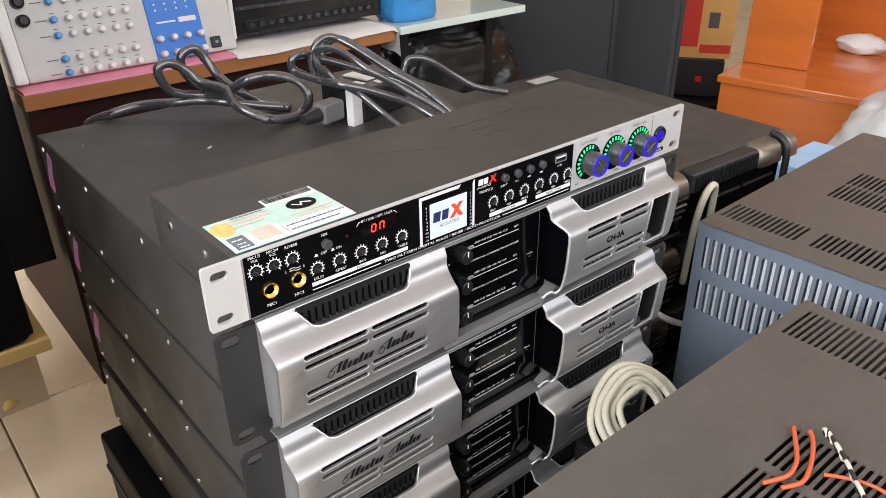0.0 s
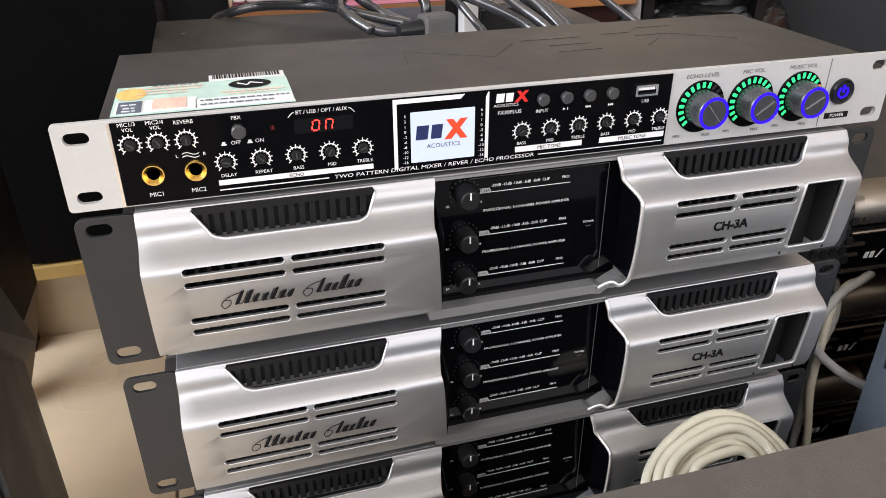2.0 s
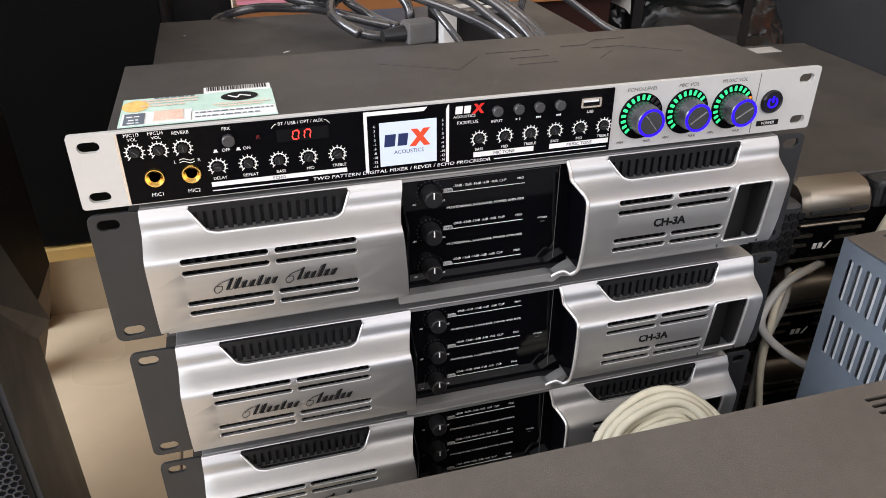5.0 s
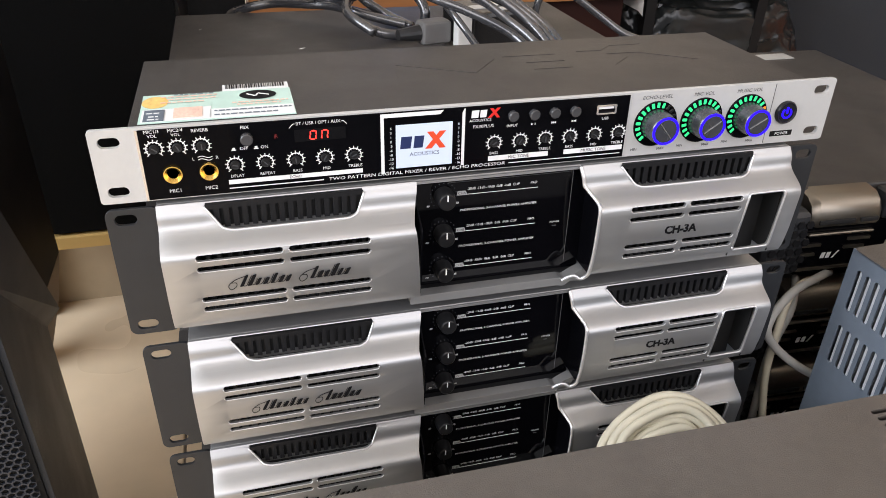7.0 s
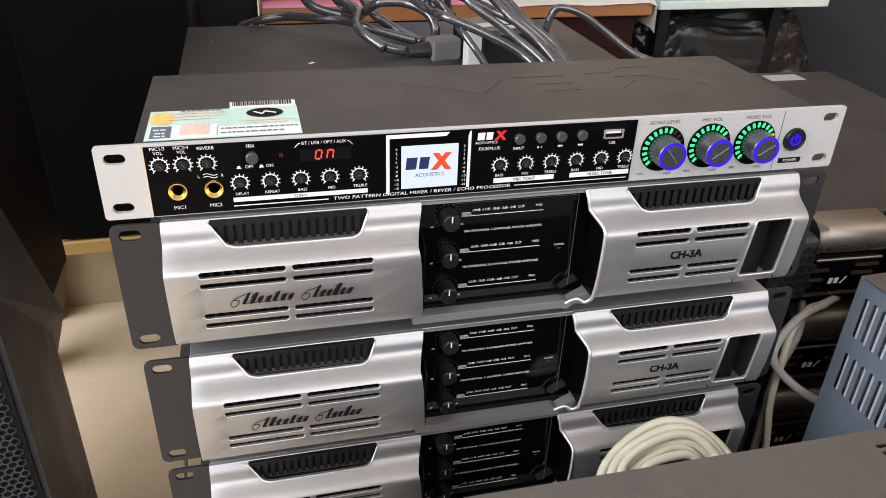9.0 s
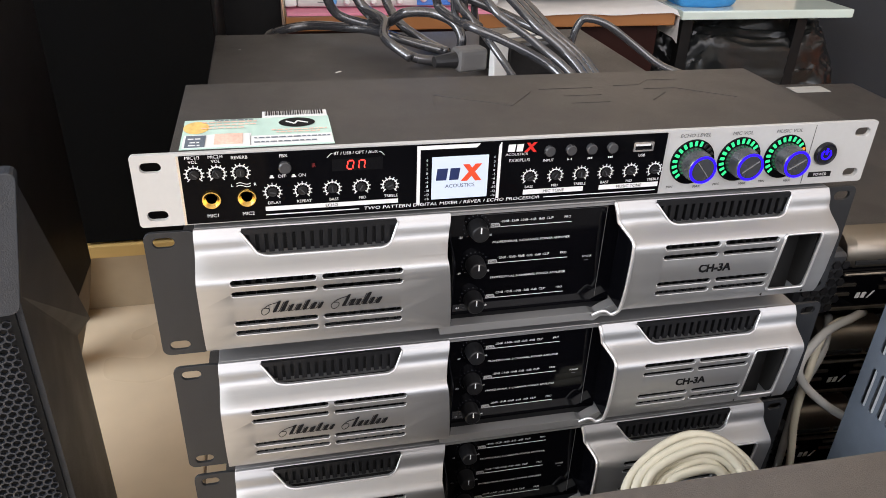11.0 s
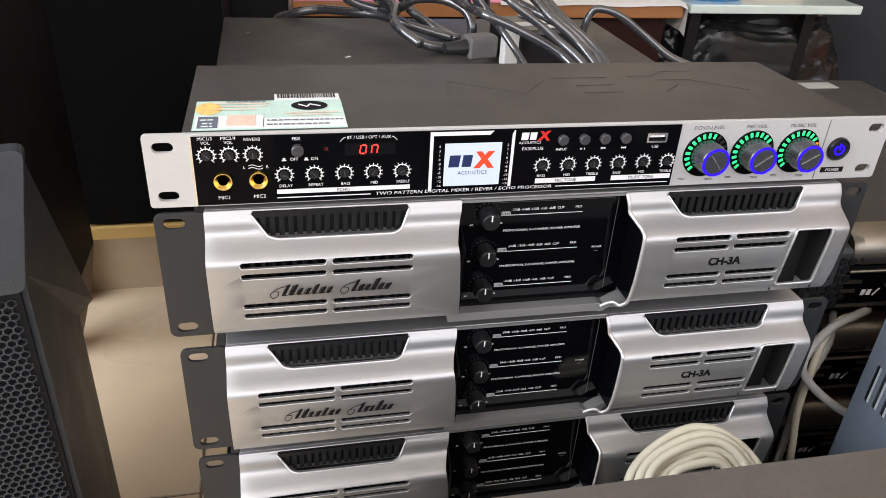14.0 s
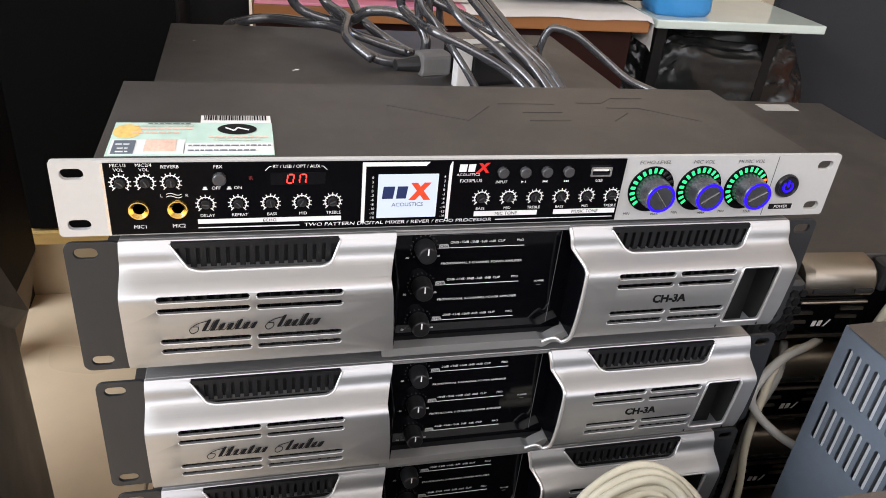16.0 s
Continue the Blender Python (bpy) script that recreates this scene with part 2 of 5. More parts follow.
def corner_round(poly, r, n=4):
    """Rounds the corners of a polygon."""
    out = []
    k = len(poly)
    for i in range(k):
        a, b, c = Vector(poly[i - 1]), Vector(poly[i]), Vector(poly[(i + 1) % k])
        rr = min(r, (a - b).length * 0.45, (c - b).length * 0.45)
        p, q = b + (a - b).normalized() * rr, b + (c - b).normalized() * rr
        for j in range(n + 1):
            t = j / n
            v = p * (1 - t) ** 2 + b * 2 * t * (1 - t) + q * t * t
            out.append((v.x, v.y))
    return out


def pierced(outline, holes, thick, y=0.0, levels=(), profile=None, bev=0.0):
    """A sheet in the x-z plane with openings, its front at y, bent to a profile y(z), and given its thickness."""
    bm = bmesh.new()
    edges = []
    for loop in [outline, *holes]:
        vs = [bm.verts.new((p[0], 0, p[1])) for p in loop]
        edges += [bm.edges.new((vs[i], vs[(i + 1) % len(vs)])) for i in range(len(vs))]
    bmesh.ops.triangle_fill(bm, edges=edges, use_beauty=True, use_dissolve=False, normal=(0, -1, 0))
    for z in levels:
        bmesh.ops.bisect_plane(bm, geom=bm.verts[:] + bm.edges[:] + bm.faces[:], plane_co=(0, 0, z), plane_no=(0, 0, 1), dist=1e-6)
    bmesh.ops.recalc_face_normals(bm, faces=bm.faces)
    if sum(f.normal.y * f.calc_area() for f in bm.faces) > 0:
        bmesh.ops.reverse_faces(bm, faces=bm.faces)
    for v in bm.verts:
        v.co.y = y + (profile(v.co.z) if profile else 0)
    front = bm.faces[:]
    ret = bmesh.ops.extrude_face_region(bm, geom=front, use_keep_orig=True)
    back = [g for g in ret["geom"] if isinstance(g, bmesh.types.BMFace)]
    bmesh.ops.translate(bm, verts=list({v for f in back for v in f.verts}), vec=(0, thick, 0))
    bmesh.ops.recalc_face_normals(bm, faces=bm.faces)
    if bev:
        es = [e for e in bm.edges if len(e.link_faces) == 2 and e.calc_face_angle(0) > radians(50) and max(v.co.y for v in e.verts) < y + thick * 0.5 + (max(profile(v.co.z) for v in e.verts) if profile else 0)]
        bmesh.ops.bevel(bm, geom=es, offset=bev, segments=2, profile=0.5, affect="EDGES", clamp_overlap=True)
    return bm


def spline(pts, n=8, closed=False):
    P = [Vector(p) for p in pts]
    out = []
    k = len(P)
    for i in range(k if closed else k - 1):
        p0, p1, p2, p3 = (P[(i - 1) % k], P[i], P[(i + 1) % k], P[(i + 2) % k]) if closed else (P[max(i - 1, 0)], P[i], P[i + 1], P[min(i + 2, k - 1)])
        for j in range(n):
            t = j / n
            out.append(0.5 * (2 * p1 + (p2 - p0) * t + (2 * p0 - 5 * p1 + 4 * p2 - p3) * t * t + (3 * p1 - p0 - 3 * p2 + p3) * t ** 3))
    if not closed:
        out.append(P[-1])
    return out


def tube(pts, r, seg=10, n=8):
    line = spline(pts, n)
    bm = bmesh.new()
    rings = []
    up = Vector((0.13, 0.21, 0.97))
    for i, p in enumerate(line):
        d = (line[min(i + 1, len(line) - 1)] - line[max(i - 1, 0)]).normalized()
        u = d.cross(up)
        if u.length < 1e-3:
            u = d.cross(Vector((1, 0, 0)))
        u.normalize()
        w = u.cross(d).normalized()
        up = w
        rings.append([bm.verts.new(p + r * (u * math.cos(2 * math.pi * k / seg) + w * math.sin(2 * math.pi * k / seg))) for k in range(seg)])
    for a, b in zip(rings, rings[1:]):
        for k in range(seg):
            bm.faces.new((a[k], a[(k + 1) % seg], b[(k + 1) % seg], b[k]))
    bm.faces.new(rings[0])
    bm.faces.new(rings[-1])
    bmesh.ops.recalc_face_normals(bm, faces=bm.faces)
    for f in bm.faces:
        f.smooth = True
    return bm


TEXTS = {}


def lettering(words, height, x, z, parent, mat=WHITE, y=0.0, align="CENTER", slant=0.0, wide=1.0, bold=0.0, name="lettering", span=0.0):
    """Printed words on a face that looks to -y; height is that of a capital letter."""
    key = (words, round(height, 5), align, slant, wide, mat.name, span)
    if key not in TEXTS:
        cu = bpy.data.curves.new("words", "FONT")
        cu.body, cu.size, cu.align_x, cu.align_y, cu.shear = words, height / 0.69, align, "CENTER", slant
        cu.resolution_u, cu.offset = 2, bold
        ob = new("words", cu)
        me = bpy.data.meshes.new_from_object(ob.evaluated_get(bpy.context.evaluated_depsgraph_get()))
        bpy.data.objects.remove(ob)
        if span:
            xs = [v.co.x for v in me.vertices]
            wide = span / (max(xs) - min(xs))
        me.transform(Matrix.Diagonal((wide, 1, 1, 1)))
        me.transform(Matrix.Rotation(radians(90), 4, "X"))
        me.materials.clear()
        me.materials.append(mat)
        TEXTS[key] = me
    return share(name, TEXTS[key], parent, (x, y - 0.00025, z))


def flat(poly, y=0.0, thick=0.0003):
    return pierced(poly, [], thick, y - thick)


def bar(x0, x1, z0, z1, y=0.0, thick=0.0003):
    return box(x0, x1, y - thick, y + thick * 0.2, z0, z1)

# ---------- the room ----------
floor = part("floor", box(-2.6, 4.8, -3.1, 2.7, -0.06, -0.004), GROUT)
tagged(floor, "beige ceramic tiled shop floor with dark joints", "floor", kind="structure")
part("ceiling", box(-2.6, 4.8, -3.1, 2.7, 2.95, 3.05), CEIL)
tagged(bpy.data.objects["ceiling"], "plain white painted shop ceiling", "ceiling", kind="structure")
for nm, b in (("wall_north", (-2.6, 4.8, 2.6, 2.75, 0, 2.95)), ("wall_east", (4.7, 4.85, -2.45, 2.6, 0, 2.95))):
    tagged(part(nm, box(*b), WALLP), "pale painted plaster shop wall", "wall", kind="structure")
tagged(part("wall_south", merge(box(-2.6, -2.05, -2.52, -2.40, 0, 2.95), box(3.9, 4.8, -2.52, -2.40, 0, 2.95), box(-2.05, 3.9, -2.52, -2.40, 2.75, 2.95)), WALLP), "open shop front with pale painted piers", "wall", kind="structure")

# unseen wall, its opening added to fit the side lamp
tagged(part("wall_west", merge(box(-2.7, -2.5, -2.45, -1.75, 0, 2.95), box(-2.7, -2.5, 0.95, 2.6, 0, 2.95), box(-2.7, -2.5, -1.75, 0.95, 0, 1.05), box(-2.7, -2.5, -1.75, 0.95, 2.75, 2.95)), WALLP), "pale painted plaster wall with a wide opening added for side light", "wall", kind="structure")

# ---------- the echo processor on top of the stack ----------
mm = 0.001


def echo_processor():
    t = thing("echo_processor", "black and silver rack echo processor with lit knobs and screen", "audio processor", pose(0, 0, 0.7))
    body = part("chassis", box(0.021, 0.461, 0.003, 0.133, 0.0006, 0.0437, 0.0008), POWDER, t, "black powder-coated steel case")
    holes = [rounded(cx - 0.0058, cx + 0.0058, cz - 0.0031, cz + 0.0031, 0.003) for cx in (0.0105, 0.4715) for cz in (0.007, 0.0368)]
    plate = part("front_plate", pierced(rounded(0, 0.482, 0, 0.0445, 0.0022), holes, 0.003, 0.0, bev=0.0004), PLATE, t, "silver painted front plate")
    part("display_panel", box(0.0262, 0.3250, -0.0008, 0.0006, 0.0008, 0.0432, 0.0002, 1), GLOSS, t, "gloss black printed panel")
    part("panel_edge", box(0.0248, 0.0261, -0.001, 0.0004, 0.0006, 0.0434), CHROME, t)
    for x in (0.04, 0.44):
        for y in (0.02, 0.11):
            part("foot", turned([(0.006, -0.0001), (0.006, 0.0052)], 16, Matrix.Translation((x, y, 0.001)) @ Matrix.Rotation(radians(90), 4, "X")), RUBBER, t)
    for y, z in ((0.045, 0.03), (0.1, 0.03)):
        part("side_screw", turned([(0.0032, 0), (0.003, 0.0012), (0.0018, 0.0016)], 12, Matrix.Translation((0.0211, y, z)) @ Matrix.Rotation(radians(-90), 4, "Z")), SCREW, t)
    Y = -0.0008
    # small rotary controls with scale marks
    dial = turned([(0.0027, 0), (0.0026, 0.0012), (0.0023, 0.0015), (0.0019, 0.0012)], 20)
    dm = bpy.data.meshes.new("dial")
    dial.to_mesh(dm)
    dm.materials.append(KNOB)
    ticks = bmesh.new()
    for i in range(11):
        a = radians(-45 + 27 * i)
        m = Matrix.Rotation(-a, 4, "Y") @ Matrix.Translation((0.0046, 0, 0))
        b = bmesh.ops.create_cube(ticks, size=1, matrix=m @ Matrix.Diagonal((0.0022, 0.0004, 0.00050, 1)))
    k = 40
    for i in range(k):
        a0, a1 = radians(-45 + 270 * i / k), radians(-45 + 270 * (i + 1) / k)
        q = [(r * math.cos(a), 0.0, r * math.sin(a)) for r, a in ((0.0040, a0), (0.0040, a1), (0.0046, a1), (0.0046, a0))]
        ticks.faces.new([ticks.verts.new((p[0], -0.00035, p[2])) for p in q])
    tm = bpy.data.meshes.new("dial_scale")
    ticks.to_mesh(tm)
    ticks.free()
    tm.materials.append(WHITE)
    slot = bpy.data.meshes.new("dial_slot")
    sb = box(-0.0017, 0.0017, -0.0018, -0.0012, -0.0003, 0.0003)
    sb.to_mesh(slot)
    sb.free()
    slot.materials.append(GREYKNOB)

    def small_dial(x, z, turn):
        d = share("dial", dm, t, (x * mm, Y, z * mm))
        share("dial_scale", tm, d)
        share("dial_slot", slot, d, (0, 0, 0), (0, radians(turn), 0))

    for i, (x, w) in enumerate(((31.5, "MIC1/3"), (44, "MIC2/4"), (57, "REVERB"))):
        small_dial(x, 30.6, 40 + 25 * i)
        lettering(w, 0.0019, x * mm, 0.0408 if i < 2 else 0.0398, t, y=Y)
        if i < 2:
            lettering("VOL", 0.0018, x * mm, 0.0382, t, y=Y)
    for x, w in ((39.3, "MIC1"), (59.2, "MIC2")):
        j = part("jack_socket", turned([(0.0056, 0), (0.0056, 0.0012), (0.0052, 0.0022), (0.0047, 0.0022), (0.0036, 0.0006), (0.0027, -0.0004), (0.0026, -0.008)], 28, Matrix.Translation((x * mm, Y, 0.0149))), GOLD, t, "gold-plated jack socket")
        smooth(j)
        part("jack_opening", turned([(0.0025, -0.003), (0.0025, -0.0022)], 20, Matrix.Translation((x * mm, Y, 0.0149))), CAVITY_SHADE, j)
        lettering(w, 0.0022, x * mm, 0.0042, t, y=Y)
    lettering("L", 0.0018, 0.0515, 0.0228, t, y=Y)
    lettering("R", 0.0018, 0.0645, 0.0228, t, y=Y)
    for dz in (0.0, 0.0016):
        w = [(0.0540 + 0.008 * i / 12, Y - 0.0002, 0.0221 + dz + 0.0006 * math.sin(2 * math.pi * i / 12)) for i in range(13)]
        part("wave_mark", tube(w, 0.00022, 5, 1), WHITE, t)
    lettering("FBX", 0.0019, 0.0815, 0.0395, t, y=Y)
    b = part("push_button", turned([(0.0036, 0), (0.0036, 0.003), (0.0030, 0.0036)], 24, Matrix.Translation((0.082, Y, 0.0328))), BTN, t, "round black push button")
    smooth(b)
    lettering("OFF", 0.0019, 0.0800, 0.0269, t, y=Y)
    lettering("ON", 0.0019, 0.0915, 0.0269, t, y=Y)
    for x in (0.0742, 0.0868):
        part("button_mark", merge(bar(x - 0.0013, x + 0.0013, 0.0260, 0.0265, Y), bar(x - 0.0008, x + 0.0008, 0.0265, 0.0277, Y)), WHITE, t)
    lettering("IR", 0.0024, 0.0985, 0.0326, t, IRRED, Y, wide=0.8)
    part("number_window", box(0.109, 0.139, Y - 0.0003, Y, 0.0282, 0.0358), ACRYL, t)
    # seven-segment characters: a zero and an n
    segs = {"a": (0, 1, 0), "b": (1, 0.5, 1), "c": (1, -0.5, 1), "d": (0, -1, 0), "e": (-1, -0.5, 1), "f": (-1, 0.5, 1), "g": (0, 0, 0)}
    for cx, lit in ((0.1198, "abcdef"), (0.1266, "abcef")):
        sm = bmesh.new()
        for s in lit:
            px, pz, up = segs[s]
            q = box(-0.0003, 0.0003, -0.0004, 0, -0.0010, 0.0010) if up else box(-0.0011, 0.0011, -0.0004, 0, -0.0003, 0.0003)
            q.transform(Matrix.Translation((cx + px * 0.0017 + pz * 0.0004, Y - 0.0004, 0.0320 + pz * 0.0026)))
            sm = merge(sm, q)
        part("lit_digit", sm, RED7, t, "glowing red display character")
    lettering("BT / USB / OPT / AUX", 0.0019, 0.1232, 0.0393, t, y=Y)
    for s in (-1, 1):
        part("bracket_mark", tube([(0.1232 + s * 0.0136, Y - 0.0002, 0.0393), (0.1232 + s * 0.0146, Y - 0.0002, 0.0393), (0.1232 + s * 0.0168, Y - 0.0002, 0.0370)], 0.0002, 5, 2), WHITE, t)
    for i, (x, w) in enumerate(((74, "DELAY"), (91.3, "REPEAT"), (108.8, "BASS"), (126, "MID"), (143.3, "TREBLE"))):
        small_dial(x, 17.2, 10 + 37 * i)
        lettering(w, 0.0018, (x + 0.6) * mm, 0.0102, t, y=Y)
    part("echo_bar", bar(0.0692, 0.1483, 0.0052, 0.0079, Y), WHITE, t)
    lettering("ECHO", 0.0019, 0.108, 0.0065, t, INK, Y - 0.0004)
    part("ruled_line", bar(0.0692, 0.1245, 0.0024, 0.0029, Y), WHITE, t)
    lettering("TWO PATTERN DIGITAL MIXER / REVER / ECHO PROCESSOR", 0.0021, 0.1272, 0.0027, t, y=Y, align="LEFT", slant=0.1, span=0.1125)
    part("ruled_line", bar(0.2425, 0.3205, 0.0024, 0.0028, Y), WHITE, t)
    # screen with its frame marks
    s = part("screen", box(0.1690, 0.2045, Y - 0.0006, Y, 0.0058, 0.0338, 0.0002, 1), LCD, t, "small lit white screen")
    for px, w in ((0.1715, 0.0075), (0.1798, 0.0068)):
        part("logo_block", flat([(px, 0.0185), (px + w - 0.001, 0.0185), (px + w, 0.0262), (px + 0.0008, 0.0262)], Y - 0.0006), NAVY, s)
    for a in ((0.1872, 0.1912, 0.2002, 0.1962), (0.1962, 0.2002, 0.1922, 0.1882)):
        part("logo_slash", flat([(a[0], 0.0175), (a[1], 0.0175), (a[2], 0.0285), (a[3], 0.0285)], Y - 0.0008 - 0.0002 * (a[0] > 0.19)), ORANGE, s)
    lettering("ACOUSTICS", 0.0024, 0.1868, 0.0145, s, NAVY, Y - 0.0007)
    part("screen_mark", merge(bar(0.1598, 0.1618, 0.0030, 0.0412, Y), flat([(0.1618, 0.0388), (0.1965, 0.0388), (0.1988, 0.0412), (0.1618, 0.0412)], Y)), WHITE, t)
    part("divider_bar", flat([(0.2106, 0.0040), (0.2124, 0.0040), (0.2124, 0.0412), (0.2118, 0.0412), (0.2106, 0.0385)], Y), WHITE, t)
    for i, w in enumerate(("6", "3", "1", "0", "-3", "-6", "-8", "-10", "-12", "-16")):
        z = 0.0318 - 0.00285 * i
        lettering(w, 0.0016, 0.1660, z, t, y=Y)
        lettering(w, 0.0016, 0.2084, z, t, y=Y)
    # right half of the black panel
    for px, w in ((0.2163, 0.0050), (0.2218, 0.0046)):
        part("logo_block", flat([(px, 0.0347), (px + w - 0.0006, 0.0347), (px + w, 0.0394), (px + 0.0004, 0.0394)], Y), WHITE, t)
    for a in ((0.2268, 0.2290, 0.2350, 0.2328), (0.2326, 0.2348, 0.2302, 0.2280)):
        part("logo_slash", flat([(a[0], 0.0340), (a[1], 0.0340), (a[2], 0.0402), (a[3], 0.0402)], Y - 0.0003 * (a[0] > 0.229)), REDP, t)
    lettering("ACOUSTICS", 0.0016, 0.2222, 0.0328, t, y=Y, wide=1.15)
    lettering("FX30PLUS", 0.0020, 0.2243, 0.0288, t, y=Y, wide=1.1)
    for x, w in ((243.3, "INPUT"), (257.3, "play"), (271, "back"), (285, "next")):
        b = part("push_button", turned([(0.0034, 0), (0.0034, 0.0026), (0.0028, 0.0032)], 24, Matrix.Translation((x * mm, Y, 0.0343))), BTN, t, "round black push button")
        smooth(b)
        if w == "INPUT":
            lettering(w, 0.0018, x * mm, 0.0277, t, y=Y)
        else:
            sgn = {"play": 1, "next": 1, "back": -1}[w]
            c = x * mm
            tri = [flat([(c + sgn * (o - 0.0008), 0.0270), (c + sgn * (o + 0.0006), 0.0277), (c + sgn * (o - 0.0008), 0.0284)][::sgn], Y) for o in ((-0.0006,) if w == "play" else (-0.0008, 0.0006))]
            part("track_mark", merge(*tri, bar(c + sgn * 0.0012 - 0.0002, c + sgn * 0.0012 + 0.0002, 0.0270, 0.0284, Y)), WHITE, t)
    u = part("usb_port", pierced(rounded(0.2995, 0.3135, 0.0308, 0.0372, 0.0008), [rounded(0.3008, 0.3122, 0.0319, 0.0361, 0.0004)], 0.0016, Y - 0.0014), CHROME, t, "metal usb port")
    part("usb_tongue", box(0.3012, 0.3118, Y - 0.0006, Y, 0.0342, 0.0359), WHITE, u)
    lettering("USB", 0.0019, 0.3066, 0.0277, t, y=Y)
    for i, (x, w) in enumerate(((232, "BASS"), (249.2, "MID"), (266.3, "TREBLE"), (283.3, "BASS"), (300.5, "MID"), (317.4, "TREBLE"))):
        small_dial(x, 17.2, 150 - 29 * i)
        lettering(w, 0.0018, x * mm, 0.0103, t, y=Y)
    for x0, x1, w in ((0.2285, 0.2690, "MIC TONE"), (0.2800, 0.3215, "MUSIC TONE")):
        part("tone_bar", bar(x0, x1, 0.0052, 0.0084, Y), WHITE, t)
        lettering(w, 0.0021, (x0 + x1) / 2, 0.0068, t, INK, Y - 0.0004)
    # the three large lit knobs on the silver end
    for n, (x, w, a, lit) in enumerate(((346, "ECHO-LEVEL", -40, 10), (380.2, "MIC VOL", 55, 12), (414.8, "MUSIC VOL", 60, 13))):
        c = Matrix.Translation((x * mm, 0, 0.0220))
        kn = part("large_knob", turned([(0.0104, 0.0006), (0.0104, 0.008), (0.0098, 0.0100), (0.0098, 0.0136), (0.0092, 0.0144)], 40, c), GREYKNOB, t, "grey metal knob with a blue lit ring")
        smooth(kn)
        part("knob_base", turned([(0.0156, 0), (0.0156, 0.0008), (0.0150, 0.0012)], 40, c), GLOSS, kn)
        part("lit_ring", turned([(0.0094, 0.0143), (0.0092, 0.0151), (0.0080, 0.0151), (0.0078, 0.0144)], 40, c), BLUE, kn, "glowing blue ring")
        part("knob_face", turned([(0.0078, 0.0142), (0.0078, 0.0146), (0.0074, 0.0147)], 32, c), GREYKNOB, kn)
        part("pointer", box(-0.00025, 0.00025, -0.0152, -0.0147, -0.0066, 0.0066), SCREW, kn).matrix_local = c @ Matrix.Rotation(radians(a), 4, "Y")
        for i in range(17):
            ang = radians(225 - 270 * i / 16)
            led = box(-0.0018, 0.0018, -0.0016, -0.0008, -0.00105, 0.00105, 0.0005, 1)
            led.transform(c @ Matrix.Rotation(-ang, 4, "Y") @ Matrix.Translation((0.0130, 0, 0)))
            part("led", led, AMBER if n == 2 and i == lit - 1 else GREEN if i < lit else FIN, kn, "glowing green led" if i < lit else "unlit led")
        lettering(w, 0.0024, (x - 1) * mm, 0.0402, t, GREYINK, slant=0.15, wide=1.12)
        lettering("MIN", 0.0018, (x - 13) * mm, 0.0046, t, INK)
        lettering("MAX", 0.0018, (x + 7) * mm, 0.0038, t, INK)
    part("engraved_line", bar(0.4335, 0.4338, 0.001, 0.0435), GREYINK, t)
    c = Matrix.Translation((0.4460, 0, 0.0226))
    pb = part("power_button", turned([(0.0082, 0), (0.0082, 0.0016), (0.0074, 0.0028), (0.0066, 0.0022), (0.0064, 0.0018), (0.001, 0.0018)], 36, c), KNOB, t, "black power button with a blue lit symbol")
    smooth(pb)
    arc = [(0.4460 + 0.0034 * math.cos(radians(q)), -0.0021, 0.0224 + 0.0034 * math.sin(radians(q))) for q in range(130, 411, 20)]
    part("power_symbol", merge(tube(arc, 0.0007, 6, 2), box(0.4454, 0.4466, -0.0026, -0.0018, 0.0224, 0.0268)), BLUE, pb)
    part("power_label", bar(0.4378, 0.4555, 0.0052, 0.0090), INK, t)
    lettering("POWER", 0.0021, 0.4467, 0.0071, t, WHITE, -0.0004)
    # stamped marks on the lid: thin raised strokes
    for (xa, ya, xb, yb) in ((0.190, 0.090, 0.240, 0.062), (0.190, 0.090, 0.186, 0.062), (0.262, 0.090, 0.240, 0.062), (0.270, 0.095, 0.312, 0.095), (0.283, 0.078, 0.312, 0.078), (0.283, 0.062, 0.312, 0.062), (0.345, 0.062, 0.362, 0.078), (0.330, 0.098, 0.350, 0.098), (0.350, 0.098, 0.362, 0.109), (0.362, 0.109, 0.388, 0.109), (0.375, 0.088, 0.412, 0.062), (0.350, 0.088, 0.375, 0.088)):
        d = Vector((xb - xa, yb - ya, 0))
        w = Vector((-d.y, d.x, 0)).normalized() * 0.00028
        sm = bmesh.new()
        vs = [sm.verts.new(Vector(p) + Vector((0, 0, 0.0437)) + o) for p, o in (((xa, ya, 0), w), ((xa, ya, 0), -w), ((xb, yb, 0), -w), ((xb, yb, 0), w))]
        f = sm.faces.new(vs)
        top = bmesh.ops.extrude_face_region(sm, geom=[f])["geom"]
        bmesh.ops.translate(sm, verts=[v for v in top if isinstance(v, bmesh.types.BMVert)], vec=(0, 0, 0.00035))
        bmesh.ops.recalc_face_normals(sm, faces=sm.faces)
        part("stamped_stroke", sm, POWDER, t)
    register = ("dial", "lettering", "jack_socket", "wave_mark", "push_button", "button_mark", "number_window", "lit_digit", "bracket_mark", "echo_bar", "ruled_line", "screen", "screen_mark", "divider_bar", "logo_block", "logo_slash", "track_mark", "usb_port", "tone_bar")
    for ob in t.children:
        if ob.name.split(".")[0] in register and not (ob.name.startswith("lettering") and ob.location.x > 0.325):
            ob.location.x += 0.0020
            ob.location.z += 0.0012
    return t


echo_processor()


